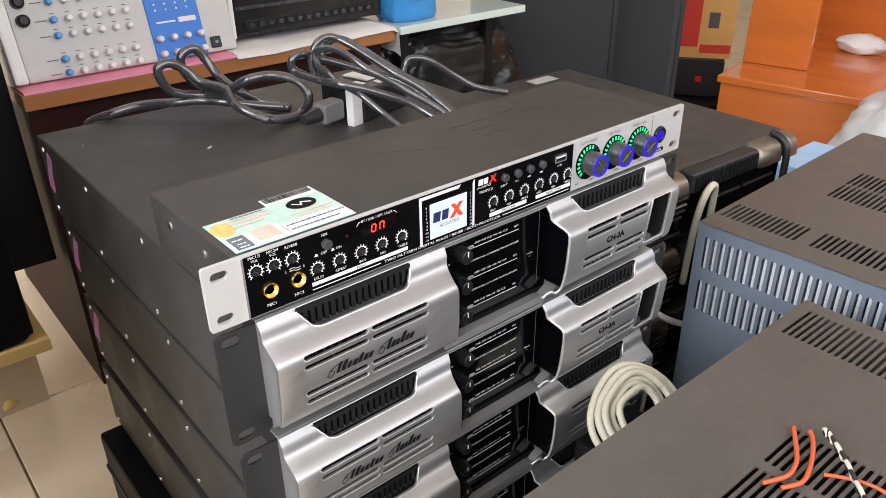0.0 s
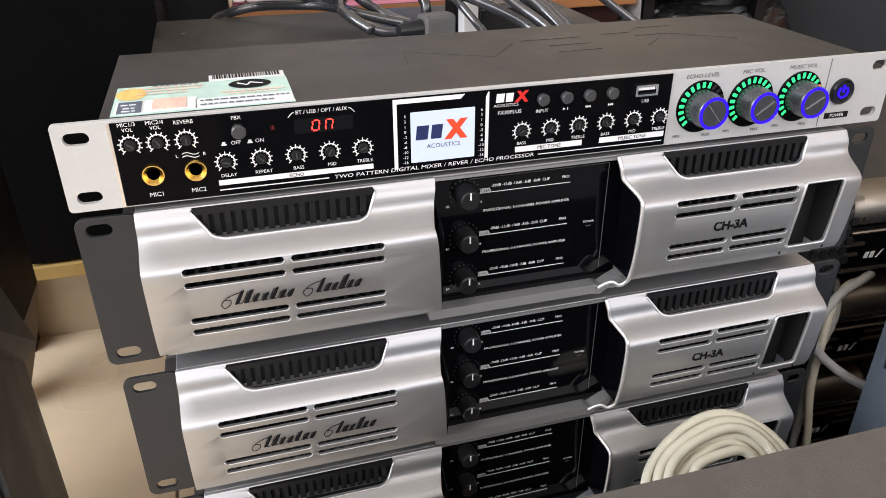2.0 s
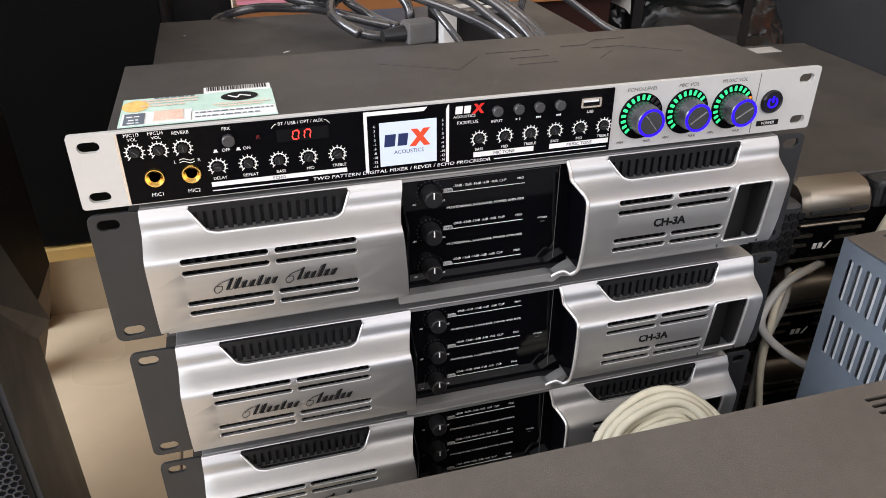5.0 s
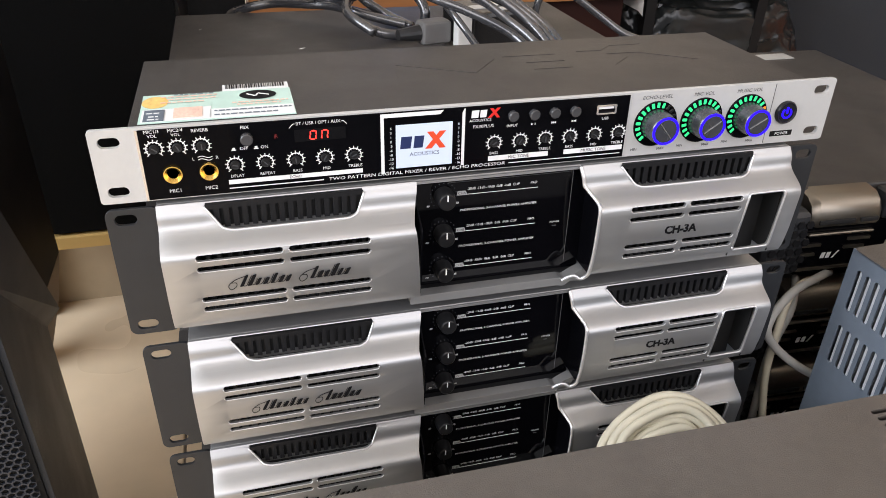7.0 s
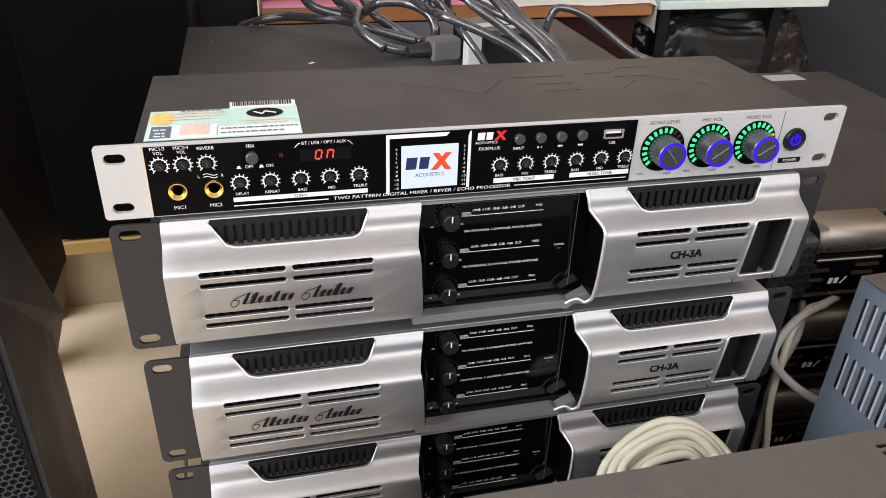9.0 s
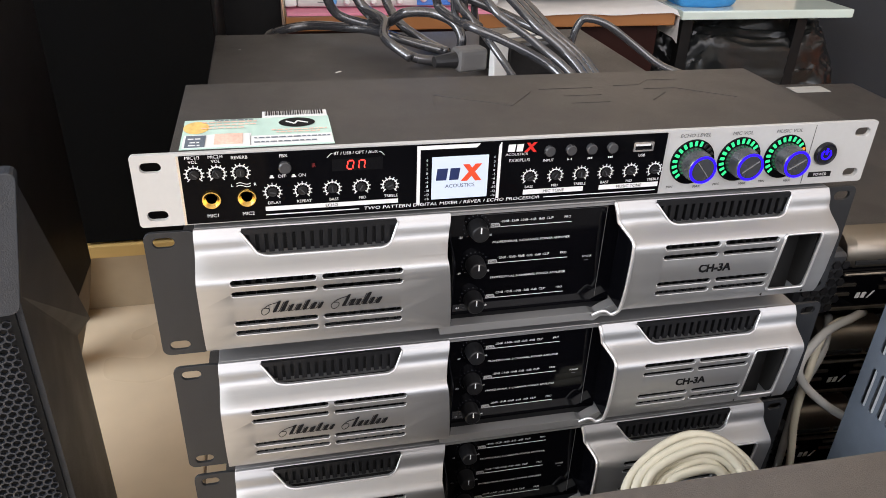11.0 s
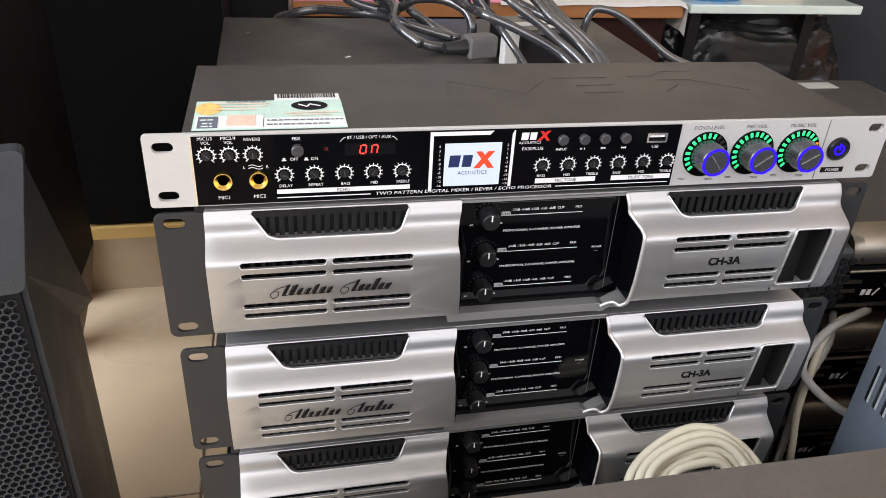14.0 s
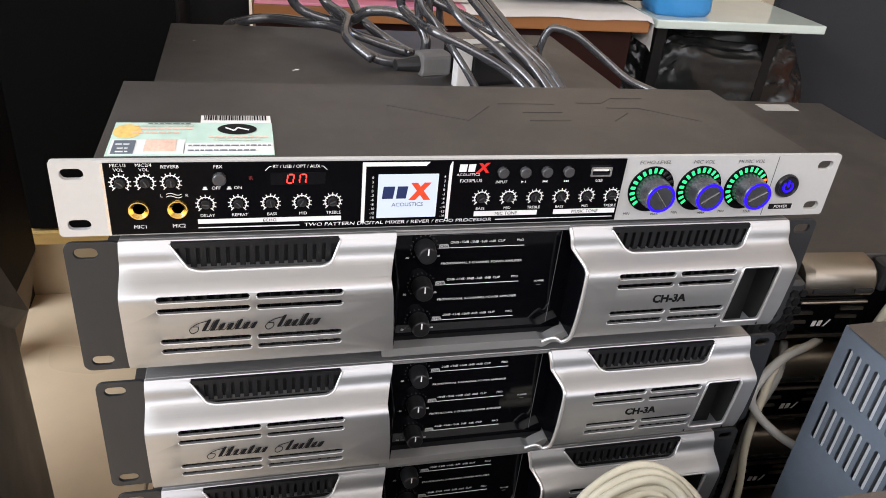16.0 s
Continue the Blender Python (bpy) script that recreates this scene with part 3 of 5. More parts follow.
def sticker():
    """The warranty sticker lying on the lid, in its own axes: x along its length, y up the label."""
    t = thing("warranty_sticker", "mint green warranty sticker with barcode on the black lid", "sticker", pose(0.0262, 0.0065, 0.74395))
    t.scale = (0.895, 1.62, 1)

    def sheet(name, x0, x1, y0, y1, z, mat, par, label=""):
        return part(name, box(x0, x1, y0, y1, z, z + 0.00025), mat, par, label)
    base = sheet("label_sheet", 0, 0.098, 0, 0.030, 0, STICK, t)
    sheet("label_tab", 0.052, 0.0975, 0.0302, 0.0375, 0, STICKW, t, "white barcode strip")
    rr = random.Random(3)
    x = 0.054
    while x < 0.095:
        w = rr.choice((0.0004, 0.0007, 0.0011))
        sheet("barcode_stroke", x, x + w, 0.0325, 0.0370, 0.0003, INK, t)
        x += w + rr.choice((0.0005, 0.0008))
    sheet("white_field", 0.044, 0.0975, 0.001, 0.0105, 0.0003, STICKW, t)
    sheet("scan_field", 0.0015, 0.0445, 0.0012, 0.0135, 0.0003, STICKW, t)
    sheet("dark_field", 0.003, 0.0155, 0.0012, 0.0125, 0.0006, BLUEGREY, t)
    sheet("salmon_square", 0.021, 0.039, 0.0030, 0.0135, 0.0006, STICKO, t)
    bm = bmesh.new()
    bmesh.ops.create_circle(bm, cap_ends=True, segments=24, radius=1, matrix=Matrix.Translation((0.0085, 0.0215, 0.0004)) @ Matrix.Diagonal((0.0085, 0.0065, 1, 1)))
    part("ochre_flower", bm, STICKY, t)
    bm = bmesh.new()
    bmesh.ops.create_circle(bm, cap_ends=True, segments=32, radius=1, matrix=Matrix.Translation((0.0755, 0.0235, 0.0005)) @ Matrix.Diagonal((0.0125, 0.0052, 1, 1)))
    part("oval_mark", bm, INK, t)
    zig = [(0.068, 0.0245), (0.0738, 0.0215), (0.0758, 0.0245), (0.083, 0.0222)]
    bm = bmesh.new()
    for a, b in zip(zig, zig[1:]):
        d = Vector((b[0] - a[0], b[1] - a[1])).normalized() * 0.0006
        n = Vector((-d.y, d.x))
        bm.faces.new([bm.verts.new((p[0] + o.x, p[1] + o.y, 0.0008)) for p, o in ((a, n), (a, -n), (b, -n), (b, n))])
    part("zigzag_mark", bm, WHITE, t)
    for y0, x0, x1, m in ((0.0255, 0.012, 0.050, STICKO), (0.0225, 0.016, 0.048, STICKO), (0.0192, 0.012, 0.040, STICKO), (0.0275, 0.020, 0.046, BLUEGREY), (0.0072, 0.0465, 0.096, BLUEGREY), (0.0030, 0.0465, 0.088, BLUEGREY), (0.0085, 0.0045, 0.014, STICKW), (0.0050, 0.006, 0.012, STICKW), (0.0022, 0.0055, 0.0125, STICKW), (0.0148, 0.058, 0.095, STICKO), (0.0124, 0.061, 0.090, STICKO)):
        x = x0
        while x < x1 - 0.001:
            w = min(rr.uniform(0.0018, 0.0045), x1 - x)
            sheet("print_line", x, x + w, y0, y0 + 0.0007, 0.0009, m, t)
            x += w + 0.0009
    return t


sticker()

# ---------- the power amplifiers ----------
PROF = ((-0.002, -0.0105), (0.004, -0.0110), (0.010, -0.0150), (0.014, -0.0175), (0.024, -0.0205), (0.050, -0.0225), (0.0625, -0.0235), (0.0660, -0.0228), (0.0685, -0.0195), (0.0705, -0.0150), (0.0725, -0.0105), (0.0745, -0.0075), (0.0770, -0.0060), (0.0810, -0.0062), (0.0840, -0.0055), (0.0865, -0.0035), (0.0892, -0.0005))


def profile(z):
    zs, ys = [p[0] for p in PROF], [p[1] for p in PROF]
    # rolled sheet: every bend is eased over a few millimetres
    return float(np.mean([np.interp(z + d, zs, ys) for d in (-0.0034, -0.0022, -0.0011, 0.0, 0.0011, 0.0022, 0.0034)]))


def power_amplifier():
    t = thing("power_amplifier", "rack power amplifier with brushed aluminium front and black window", "amplifier", pose(0, 0, 0), "stack of amplifiers")
    part("chassis", box(0.0225, 0.4595, 0.0160, 0.477, 0.0004, 0.0882, 0.0022), POWDER, t, "black steel case")
    holes = [rounded(cx - 0.0062, cx + 0.0062, cz - 0.0034, cz + 0.0034, 0.0033) for cx in (0.0110, 0.4710) for cz in (0.0070, 0.0810)]
    for x0, x1, hs in ((0.0, 0.0300, holes[:2]), (0.4550, 0.4820, holes[2:])):
        part("rack_ear", pierced(rounded(x0, x1, 0, 0.088, 0.005), hs, 0.0022, 0.0, bev=0.0004), EAR, t, "satin black rack ear")
    for x0, x1 in ((0.0305, 0.1780), (0.3045, 0.4545)):
        part("front_sheet", box(x0, x1, 0.0002, 0.0158, 0.0005, 0.0875), ALU, t)
    part("case_lip", box(0.0225, 0.0300, 0.0024, 0.0158, 0.0008, 0.0868), POWDER, t)
    part("case_lip", box(0.4550, 0.4595, 0.0024, 0.0158, 0.0008, 0.0868), POWDER, t)
    part("window_top", box(0.1785, 0.3040, -0.0002, 0.0158, 0.0862, 0.0878), ALU, t)
    part("top_flange", box(0.0290, 0.4565, 0.0004, 0.0250, 0.0880, 0.0891, 0.0003, 1), ALU, t)
    part("window_sill", box(0.1785, 0.3042, 0.0002, 0.0104, 0.0012, 0.0070), FIN, t)
    levels = [0.004 + 0.002 * i for i in range(3)] + [0.0115, 0.018, 0.032, 0.046, 0.056, 0.0605] + [0.063 + 0.00125 * i for i in range(21)]

    def slots(spans):
        return [rounded(a, b, z - 0.0019, z + 0.0019, 0.0018) for a, b in spans for z in (0.0630, 0.0555, 0.0335, 0.0262)]
    left = corner_round([(0.0285, 0.0125), (0.0285, 0.0890), (0.1840, 0.0890), (0.1815, 0.0750), (0.1785, 0.0680), (0.1800, 0.0560), (0.1830, 0.0125)], 0.001)
    gripl = corner_round([(0.0545, 0.0876), (0.0640, 0.0745), (0.0700, 0.0732), (0.1400, 0.0732), (0.1450, 0.0748), (0.1505, 0.0876)], 0.0022)
    lf = part("left_fascia", pierced(left, [gripl] + slots(((0.0475, 0.0975), (0.1010, 0.1500))), 0.0022, 0.0, levels, profile, 0.0007), ALU, t, "brushed aluminium fascia with slots")
    right = corner_round([(0.2955, 0.0890), (0.4570, 0.0890), (0.4570, 0.0125), (0.3035, 0.0125), (0.3030, 0.0690), (0.2975, 0.0765)], 0.001)
    gripr = corner_round([(0.3235, 0.0876), (0.3335, 0.0748), (0.3380, 0.0732), (0.4160, 0.0732), (0.4215, 0.0748), (0.4265, 0.0876)], 0.0022)
    recess = corner_round([(0.4135, 0.0195), (0.4435, 0.0195), (0.4440, 0.0655), (0.4150, 0.0655)], 0.0026)
    rf = part("right_fascia", pierced(right, [gripr, recess] + slots(((0.3255, 0.3660), (0.3695, 0.4105))), 0.0022, 0.0, levels, profile, 0.0007), ALU, t, "brushed aluminium fascia with slots and grip")
    for ob in (lf, rf):
        smooth(ob, 28)
    # return flanges that close the fascia to the ear plate at its ends
    for x, par in ((0.0285, lf), (0.1822, lf), (0.3034, rf), (0.4562, rf)):
        bm = bmesh.new()
        zs = [0.0125] + [z for z in levels if z > 0.013] + [0.0885]
        front = [bm.verts.new((x, profile(z) + 0.0004, z)) for z in zs]
        back = [bm.verts.new((x, 0.0002 if x in (0.0285, 0.4562) else 0.0038, z)) for z in zs]
        for i in range(len(zs) - 1):
            bm.faces.new((front[i], front[i + 1], back[i + 1], back[i]))
        geo = bmesh.ops.extrude_face_region(bm, geom=bm.faces[:])["geom"]
        bmesh.ops.translate(bm, verts=[v for v in geo if isinstance(v, bmesh.types.BMVert)], vec=(0.0008, 0, 0))
        bmesh.ops.recalc_face_normals(bm, faces=bm.faces)
        part("fascia_return", bm, ALU if x in (0.0285, 0.4562) else GLOSS, par)
    # bright milled rims round the grips, and the finned black grilles in them
    for loop, par, x0, x1 in ((gripl, lf, 0.056, 0.149), (gripr, rf, 0.325, 0.425)):
        # near-black back plate paints the shade between the fins
        part("grille_back", box(x0 - 0.001, x1 + 0.001, -0.0008, -0.0002, 0.0722, 0.0884), CAVITY_SHADE, par)
        fin = bpy.data.meshes.new("fin")
        fb = box(-0.0016, 0.0016, -0.0042, -0.0008, 0.0725, 0.0850)
        fb.to_mesh(fin)
        fb.free()
        fin.materials.append(FIN)
        part("grille_header", box(x0, x1, -0.0044, -0.0010, 0.0850, 0.0884), FIN, par)
        n = 16
        for i in range(n):
            share("fin", fin, par, (x0 + 0.006 + (x1 - x0 - 0.012) * i / (n - 1), 0, 0))
        rim = [(p[0], profile(p[1]) - 0.0003, p[1]) for p in loop if p[1] < 0.0870]
        part("grip_rim", tube(rim, 0.0008, 6, 1), ALU_BRIGHT, par)
    rim = [(p[0], profile(p[1]) - 0.0003, p[1]) for p in recess + recess[:1]]
    part("recess_rim", tube(rim, 0.0009, 6, 1), ALU_BRIGHT, rf, "bright milled rim")
    # near-black liners put the recess's inner shade into colour
    part("recess_floor", box(0.4125, 0.4450, -0.0012, -0.0002, 0.0062, 0.0665), CAVITY_SHADE, rf)
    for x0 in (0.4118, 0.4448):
        part("recess_wall", box(x0, x0 + 0.0008, -0.0180, -0.0014, 0.0140, 0.0670), CAVITY_SHADE, rf)
    # milled rims of the slots; a painted bright highlight on the lower half only
    for spans, par in ((((0.0475, 0.0975), (0.1010, 0.1500)), lf), (((0.3255, 0.3660), (0.3695, 0.4105)), rf)):
        for loop in slots(spans):
            ring = [p for p in loop if p[1] < sum(q[1] for q in loop) / len(loop) + 0.0006]
            k0 = max(range(len(loop)), key=lambda i: (loop[i] not in ring, loop[(i + 1) % len(loop)] in ring))
            ring = [loop[(k0 + 1 + i) % len(loop)] for i in range(len(ring))]
            part("slot_rim", tube([(p[0], profile(p[1]) - 0.0001, p[1]) for p in ring], 0.00038, 5, 1), ALU_BRIGHT, par)
    # plates seen through the slots, coloured near-black for the shade behind them
    for x0, x1, par in ((0.045, 0.152, lf), (0.3235, 0.4120, rf)):
        part("slot_grille", box(x0, x1, -0.0012, -0.0006, 0.0180, 0.068), CAVITY_SHADE, par)
        part("lower_flange", box(x0, x1, -0.0178, -0.0014, 0.0196, 0.0212), ALU, par)
        n = int((x1 - x0) / 0.0062)
        rib = bpy.data.meshes.new("rib")
        rb_ = box(-0.0011, 0.0011, -0.0165, -0.0012, 0.0225, 0.0660)
        rb_.to_mesh(rib)
        rb_.free()
        rib.materials.append(FIN)
        for i in range(n):
            share("rib", rib, par, (x0 + 0.003 + i * 0.0062, 0, 0))
    # script-like brand mark as plain slanted strokes, hairlines and a swash
    yb = profile(0.0500) - 0.0003
    zc = 0.0408
    for cx, dx, hs in ((0.0700, 0.0052, (8.0, 7.6, 4.8, 4.6, 7.0, 4.8, 4.6)), (0.1118, 0.0048, (8.4, 4.8, 4.6, 8.6, 4.8, 4.6))):
        for k, h in enumerate(hs):
            x, h, w = cx + dx * 0.86 * k, h * mm, (2.7 + 0.4 * (k % 2)) * mm
            stroke = corner_round([(x, zc), (x + w * 0.86, zc + 0.0002), (x + w + 0.42 * h, zc + h), (x + 0.42 * h + 0.0007, zc + h * 0.95)], 0.0008, 3)
            part("brand_stroke", flat(stroke, yb), INK, lf)
            if k:
                hair = [(x - dx * 0.86 + w * 0.7, yb - 0.0002, zc + 0.0004), (x - 0.0002, yb - 0.0002, zc + 0.0008), (x + 0.40 * h, yb - 0.0002, zc + h * 0.92)]
                part("brand_hairline", tube(hair, 0.00022, 5, 4), INK, lf)
        swash = [(cx + 0.0040, zc + 0.0070), (cx - 0.0020, zc + 0.0052), (cx - 0.0062, zc + 0.0016), (cx - 0.0050, zc - 0.0012), (cx - 0.0020, zc + 0.0004), (cx - 0.0016, zc + 0.0030), (cx - 0.0045, zc + 0.0034)]
        part("brand_swash", tube([(p[0], yb - 0.0002, p[1]) for p in swash], 0.00024, 5, 6), INK, lf)
    lettering("CH-3A", 0.0060, 0.3660, 0.0440, rf, INK, profile(0.040) - 0.0003, bold=0.00042, span=0.0248)
    # black window with printing and controls
    win = part("window", box(0.1785, 0.3042, 0.0040, 0.0150, 0.0073, 0.0860, 0.0004, 1), ACRYL, t, "gloss black acrylic window")
    Y = 0.0040
    for zc, ch in ((0.0745, "CHA"), (0.0472, "CHB"), (0.0196, "CHC")):
        kn = part("level_knob", turned([(0.0066, 0), (0.0066, 0.004), (0.0058, 0.0105), (0.0050, 0.0112)], 28, Matrix.Translation((0.2030, Y, zc))), KNOB, win, "black level knob")
        smooth(kn)
        part("pointer", box(0.2026, 0.2034, Y - 0.0116, Y - 0.0110, zc + 0.001, zc + 0.0052), WHITE, kn)
        dots = bmesh.new()
        for i in range(15):
            a = radians(225 - 270 * i / 14)
            q = box(-0.00035, 0.00035, -0.0003, 0, -0.00035, 0.00035)
            q.transform(Matrix.Translation((0.2030 + 0.0088 * math.cos(a), Y, zc + 0.0088 * math.sin(a))))
            dots = merge(dots, q)
        part("dial_dots", dots, GREYKNOB, win)
        part("channel_box", flat(corner_round([(0.2122, zc - 0.0009), (0.2192, zc - 0.0009), (0.2180, zc + 0.0021), (0.2124, zc + 0.0021)], 0.0004, 2), Y), GREYTAB, win)
        lettering(ch, 0.0018, 0.2154, zc + 0.0006, win, INK, Y - 0.0003)
        part("ruled_line", bar(0.2192, 0.2685, zc - 0.0008, zc - 0.0005, Y), WHITE, win)
        for x, w in ((0.2210, "-20dB"), (0.2276, "-15dB"), (0.2340, "-10dB"), (0.2402, "-5dB"), (0.2460, "-0dB"), (0.2520, "CLIP"), (0.2645, "PRO")):
            lettering(w, 0.0017, x + 0.0008, zc + 0.0032, win, WHITE, Y)
        if ch != "CHC":
            lettering("PROFESSIONAL 3-CHANNEL POWER AMPLIFIER", 0.0016, 0.2415, zc - 0.0120, win, WHITE, Y, span=0.0540)
        lettering("-80", 0.0014, 0.1925, zc - 0.0068, win, WHITE, Y)
        lettering("dB", 0.0014, 0.2125, zc - 0.0062, win, WHITE, Y)
    lettering("POWER", 0.0014, 0.2830, 0.0460, win, WHITE, Y)
    part("window_seam", bar(0.2930, 0.2933, 0.012, 0.0835, Y), GREYINK, win)
    part("window_seam", bar(0.2060, 0.2930, 0.0832, 0.0834, Y), GREYINK, win)
    part("power_lamp", bar(0.2815, 0.2845, 0.0428, 0.0432, Y), GREYINK, win)
    # lower lip under the window with the waved end
    lip = corner_round([(0.1780, 0.0010), (0.2840, 0.0010), (0.2890, -0.0002), (0.2945, 0.0035), (0.3005, 0.0028), (0.3040, 0.0080), (0.3040, 0.0125), (0.2990, 0.0105), (0.2950, 0.0085), (0.2900, 0.0055), (0.2860, 0.0072), (0.1780, 0.0072)], 0.0012)
    part("lower_lip", pierced(lip, [], 0.0084, -0.0085, bev=0.0005), ALU, t, "brushed aluminium lip below the window")
    edge = []
    for z in (0.0885, 0.0855, 0.0820, 0.0790, 0.0765, 0.0745, 0.0725, 0.0705, 0.0685, 0.0650, 0.0500, 0.0300, 0.0160):
        x = float(np.interp(z, (0.0125, 0.0690, 0.0765, 0.0890), (0.3035, 0.3030, 0.2975, 0.2955)))
        edge.append((x, profile(z) + 0.0004, z))
    edge += [(0.3028, -0.0160, 0.0112), (0.2990, -0.0140, 0.0078), (0.2950, -0.0125, 0.0100), (0.2910, -0.0110, 0.0085), (0.2870, -0.0095, 0.0052)]
    part("waved_edge", tube(edge, 0.0013, 8, 4), ALU_BRIGHT, t, "bright waved aluminium edge")
    # screws along the sides
    scr = bpy.data.meshes.new("side_screw")
    sb = turned([(0.0030, 0), (0.0028, 0.0010), (0.0016, 0.0014)], 10, Matrix.Rotation(radians(-90), 4, "Z"))
    sb.to_mesh(scr)
    sb.free()
    scr.materials.append(SCREW)
    for i in range(4):
        for z in (0.0105, 0.0770):
            share("side_screw", scr, t, (0.0225, 0.045 + 0.138 * i, z))
    for x in (0.06, 0.42):
        for y in (0.05, 0.43):
            part("foot", turned([(0.009, -0.0002), (0.009, 0.0118)], 16, Matrix.Translation((x, y, 0.0008)) @ Matrix.Rotation(radians(90), 4, "X")), RUBBER, t)
    return t


amp = power_amplifier()
AMPS = ((0.0, 0.0, 0.6080), (0.0035, 0.001, 0.5085), (0.0045, 0.004, 0.4090), (0.0020, 0.002, 0.3095))
amp.matrix_world = pose(*AMPS[0])
for i, a in enumerate(AMPS[1:]):
    copy_thing(amp, pose(*a))
for i, a in enumerate(AMPS[:3]):
    tp = thing("marking_tape", "torn strip of pink marking tape on the case", "tape", pose(a[0], a[1], a[2]))
    bm = flat(corner_round([(-0.022, 0), (-0.004, -0.004), (0.002, 0.018), (0.016, 0.040), (0.004, 0.046), (-0.012, 0.020)], 0.003), 0, 0.0004)
    bm.transform(Matrix.Translation((0.0221, 0.448, 0.0330)) @ Matrix.Rotation(radians(-90), 4, "Z"))
    part("tape_strip", bm, TAPE, tp)

case = thing("equipment_case", "black wooden equipment case under the amplifier stack", "case", pose(0, 0, 0))
part("body", box(0.0, 0.49, 0.03, 0.48, 0, 0.2965, 0.006), SPKB, case)
part("lid_strip", box(-0.002, 0.492, 0.028, 0.482, 0.235, 0.243, 0.002), EAR, case)

# ---------- equipment in front and to the right ----------


def vented_unit(name, label, size, mat_top, mat_side, top_vents, side_slots, m, grp=""):
    """A sheet-steel case, with rows of slots in its lid and in its left side; origin at its back left lower corner, y runs back."""
    w, d, h = size
    t = thing(name, label, "amplifier", m, grp)
    # floor coloured near-black for the shade seen through the slots
    part("inner_floor", box(0.004, w - 0.004, -d + 0.004, -0.004, 0, 0.004), CAVITY_SHADE, t)
    top = pierced(rounded(0, w, -d, 0, 0.004), [rounded(a, b, c, e, min(b - a, e - c) * 0.45, 3) for a, b, c, e in top_vents], 0.0016)
    top.transform(Matrix.Translation((0, 0, h - 0.0016)) @ Matrix.Rotation(radians(-90), 4, "X"))
    for v in top.verts:
        v.co.y = -v.co.y if v.co.y > 0 else v.co.y
    bmesh.ops.recalc_face_normals(top, faces=top.faces)
    part("lid", top, mat_top, t)
    side = pierced([(0, 0), (d, 0), (d, h - 0.0018), (0, h - 0.0018)], [rounded(a, b, c, e, (b - a) * 0.45, 3) for a, b, c, e in side_slots], 0.0016)
    side.transform(Matrix.Rotation(radians(-90), 4, "Z"))
    part("side_panel", side, mat_side, t)
    part("side_panel", box(w - 0.0016, w, -d, 0, 0, h - 0.0018), mat_side, t)
    part("rear_panel", box(0.0018, w - 0.0018, -0.0016, 0, 0, h - 0.0018), mat_side, t)
    part("front_panel", box(0.0018, w - 0.0018, -d, -d + 0.0016, 0, h - 0.0018), mat_side, t)
    # inner board in the same painted shade, so the slots read dark
    part("board", box(0.03, w - 0.03, -d + 0.03, -0.03, h * 0.35, h * 0.35 + 0.003), CAVITY_SHADE, t)
    return t


# near unit: flat warm-black lid
nbv = []
for i in range(42):
    y = 0.011 + 0.0056 * i
    nbv.append((0.355, 0.405, -y - 0.0030, -y))
for i in range(44):
    y = 0.0815 + 0.0056 * i
    nbv += [(0.203, 0.250, -y - 0.0030, -y), (0.150, 0.195, -y - 0.0030, -y)]
near = vented_unit("karaoke_amplifier", "warm black karaoke amplifier with slotted lid", (0.42, 0.40, 0.16), BROWNTOP, BROWNTOP,
                   nbv, [], pose(0.070, -0.1455, 0.435, 0, 0, -0.3))
part("lower_case", box(0.0, 0.42, -0.40, 0.0, -0.435, -0.002, 0.004), BROWNTOP, near)
# right unit: blue-grey side with two rows of slots
rv = []
for i in range(60):
    y = 0.006 + 0.0062 * i
    if i not in (14, 15, 38, 39):
        rv.append((0.031, 0.073, -y - 0.0034, -y))
for i in range(20):
    y = 0.062 + 0.0062 * i
    rv += [(0.168, 0.214, -y - 0.0034, -y), (0.219, 0.266, -y - 0.0034, -y)]
sl = []
for i in range(46):
    y = 0.010 + 0.0094 * i
    sl += [(y, y + 0.0056, 0.545, 0.584), (y, y + 0.0056, 0.491, 0.530)]
right_unit = vented_unit("mixing_amplifier", "blue-grey steel mixing amplifier with slotted side and lid", (0.42, 0.46, 0.600), BROWNTOP, BLUEGREY,
                         rv, sl, pose(0.549, 0.003, 0.0, 0, 0, 1.5))
finm = bpy.data.meshes.new("heat_fin")
fb = box(0.0019, 0.020, -0.0015, 0.0015, 0.486, 0.588)
fb.to_mesh(finm)
fb.free()
finm.materials.append(SLOTM)
for i in range(46):
    share("heat_fin", finm, right_unit, (0, -(0.010 + 0.0094 * i) - 0.0034, 0))
# loose wires lying on the near lid
for mat_, r, pts in ((ORANGEW, 0.0016, ((0.320, -0.236), (0.314, -0.241), (0.300, -0.248), (0.283, -0.254), (0.269, -0.256), (0.255, -0.250))),
                     (ORANGEW, 0.0016, ((0.316, -0.226), (0.292, -0.241), (0.280, -0.246), (0.267, -0.247), (0.250, -0.240))),
                     (ORANGEW, 0.0013, ((0.287, -0.262), (0.293, -0.270), (0.299, -0.281), (0.301, -0.295), (0.294, -0.320)))):
    tagged(part("loose_wire", tube([(x, y, 0.5950 + r) for x, y in pts], r), mat_), "loose orange wire lying on the slotted lid", "wire")
tw = thing("twisted_wire", "twisted white and dark wire pair on the slotted lid", "wire", pose(0, 0, 0.5985))
base = spline([(0.325, -0.244, 0), (0.322, -0.249, 0), (0.308, -0.265, 0), (0.288, -0.284, 0), (0.262, -0.312, 0)], 12)
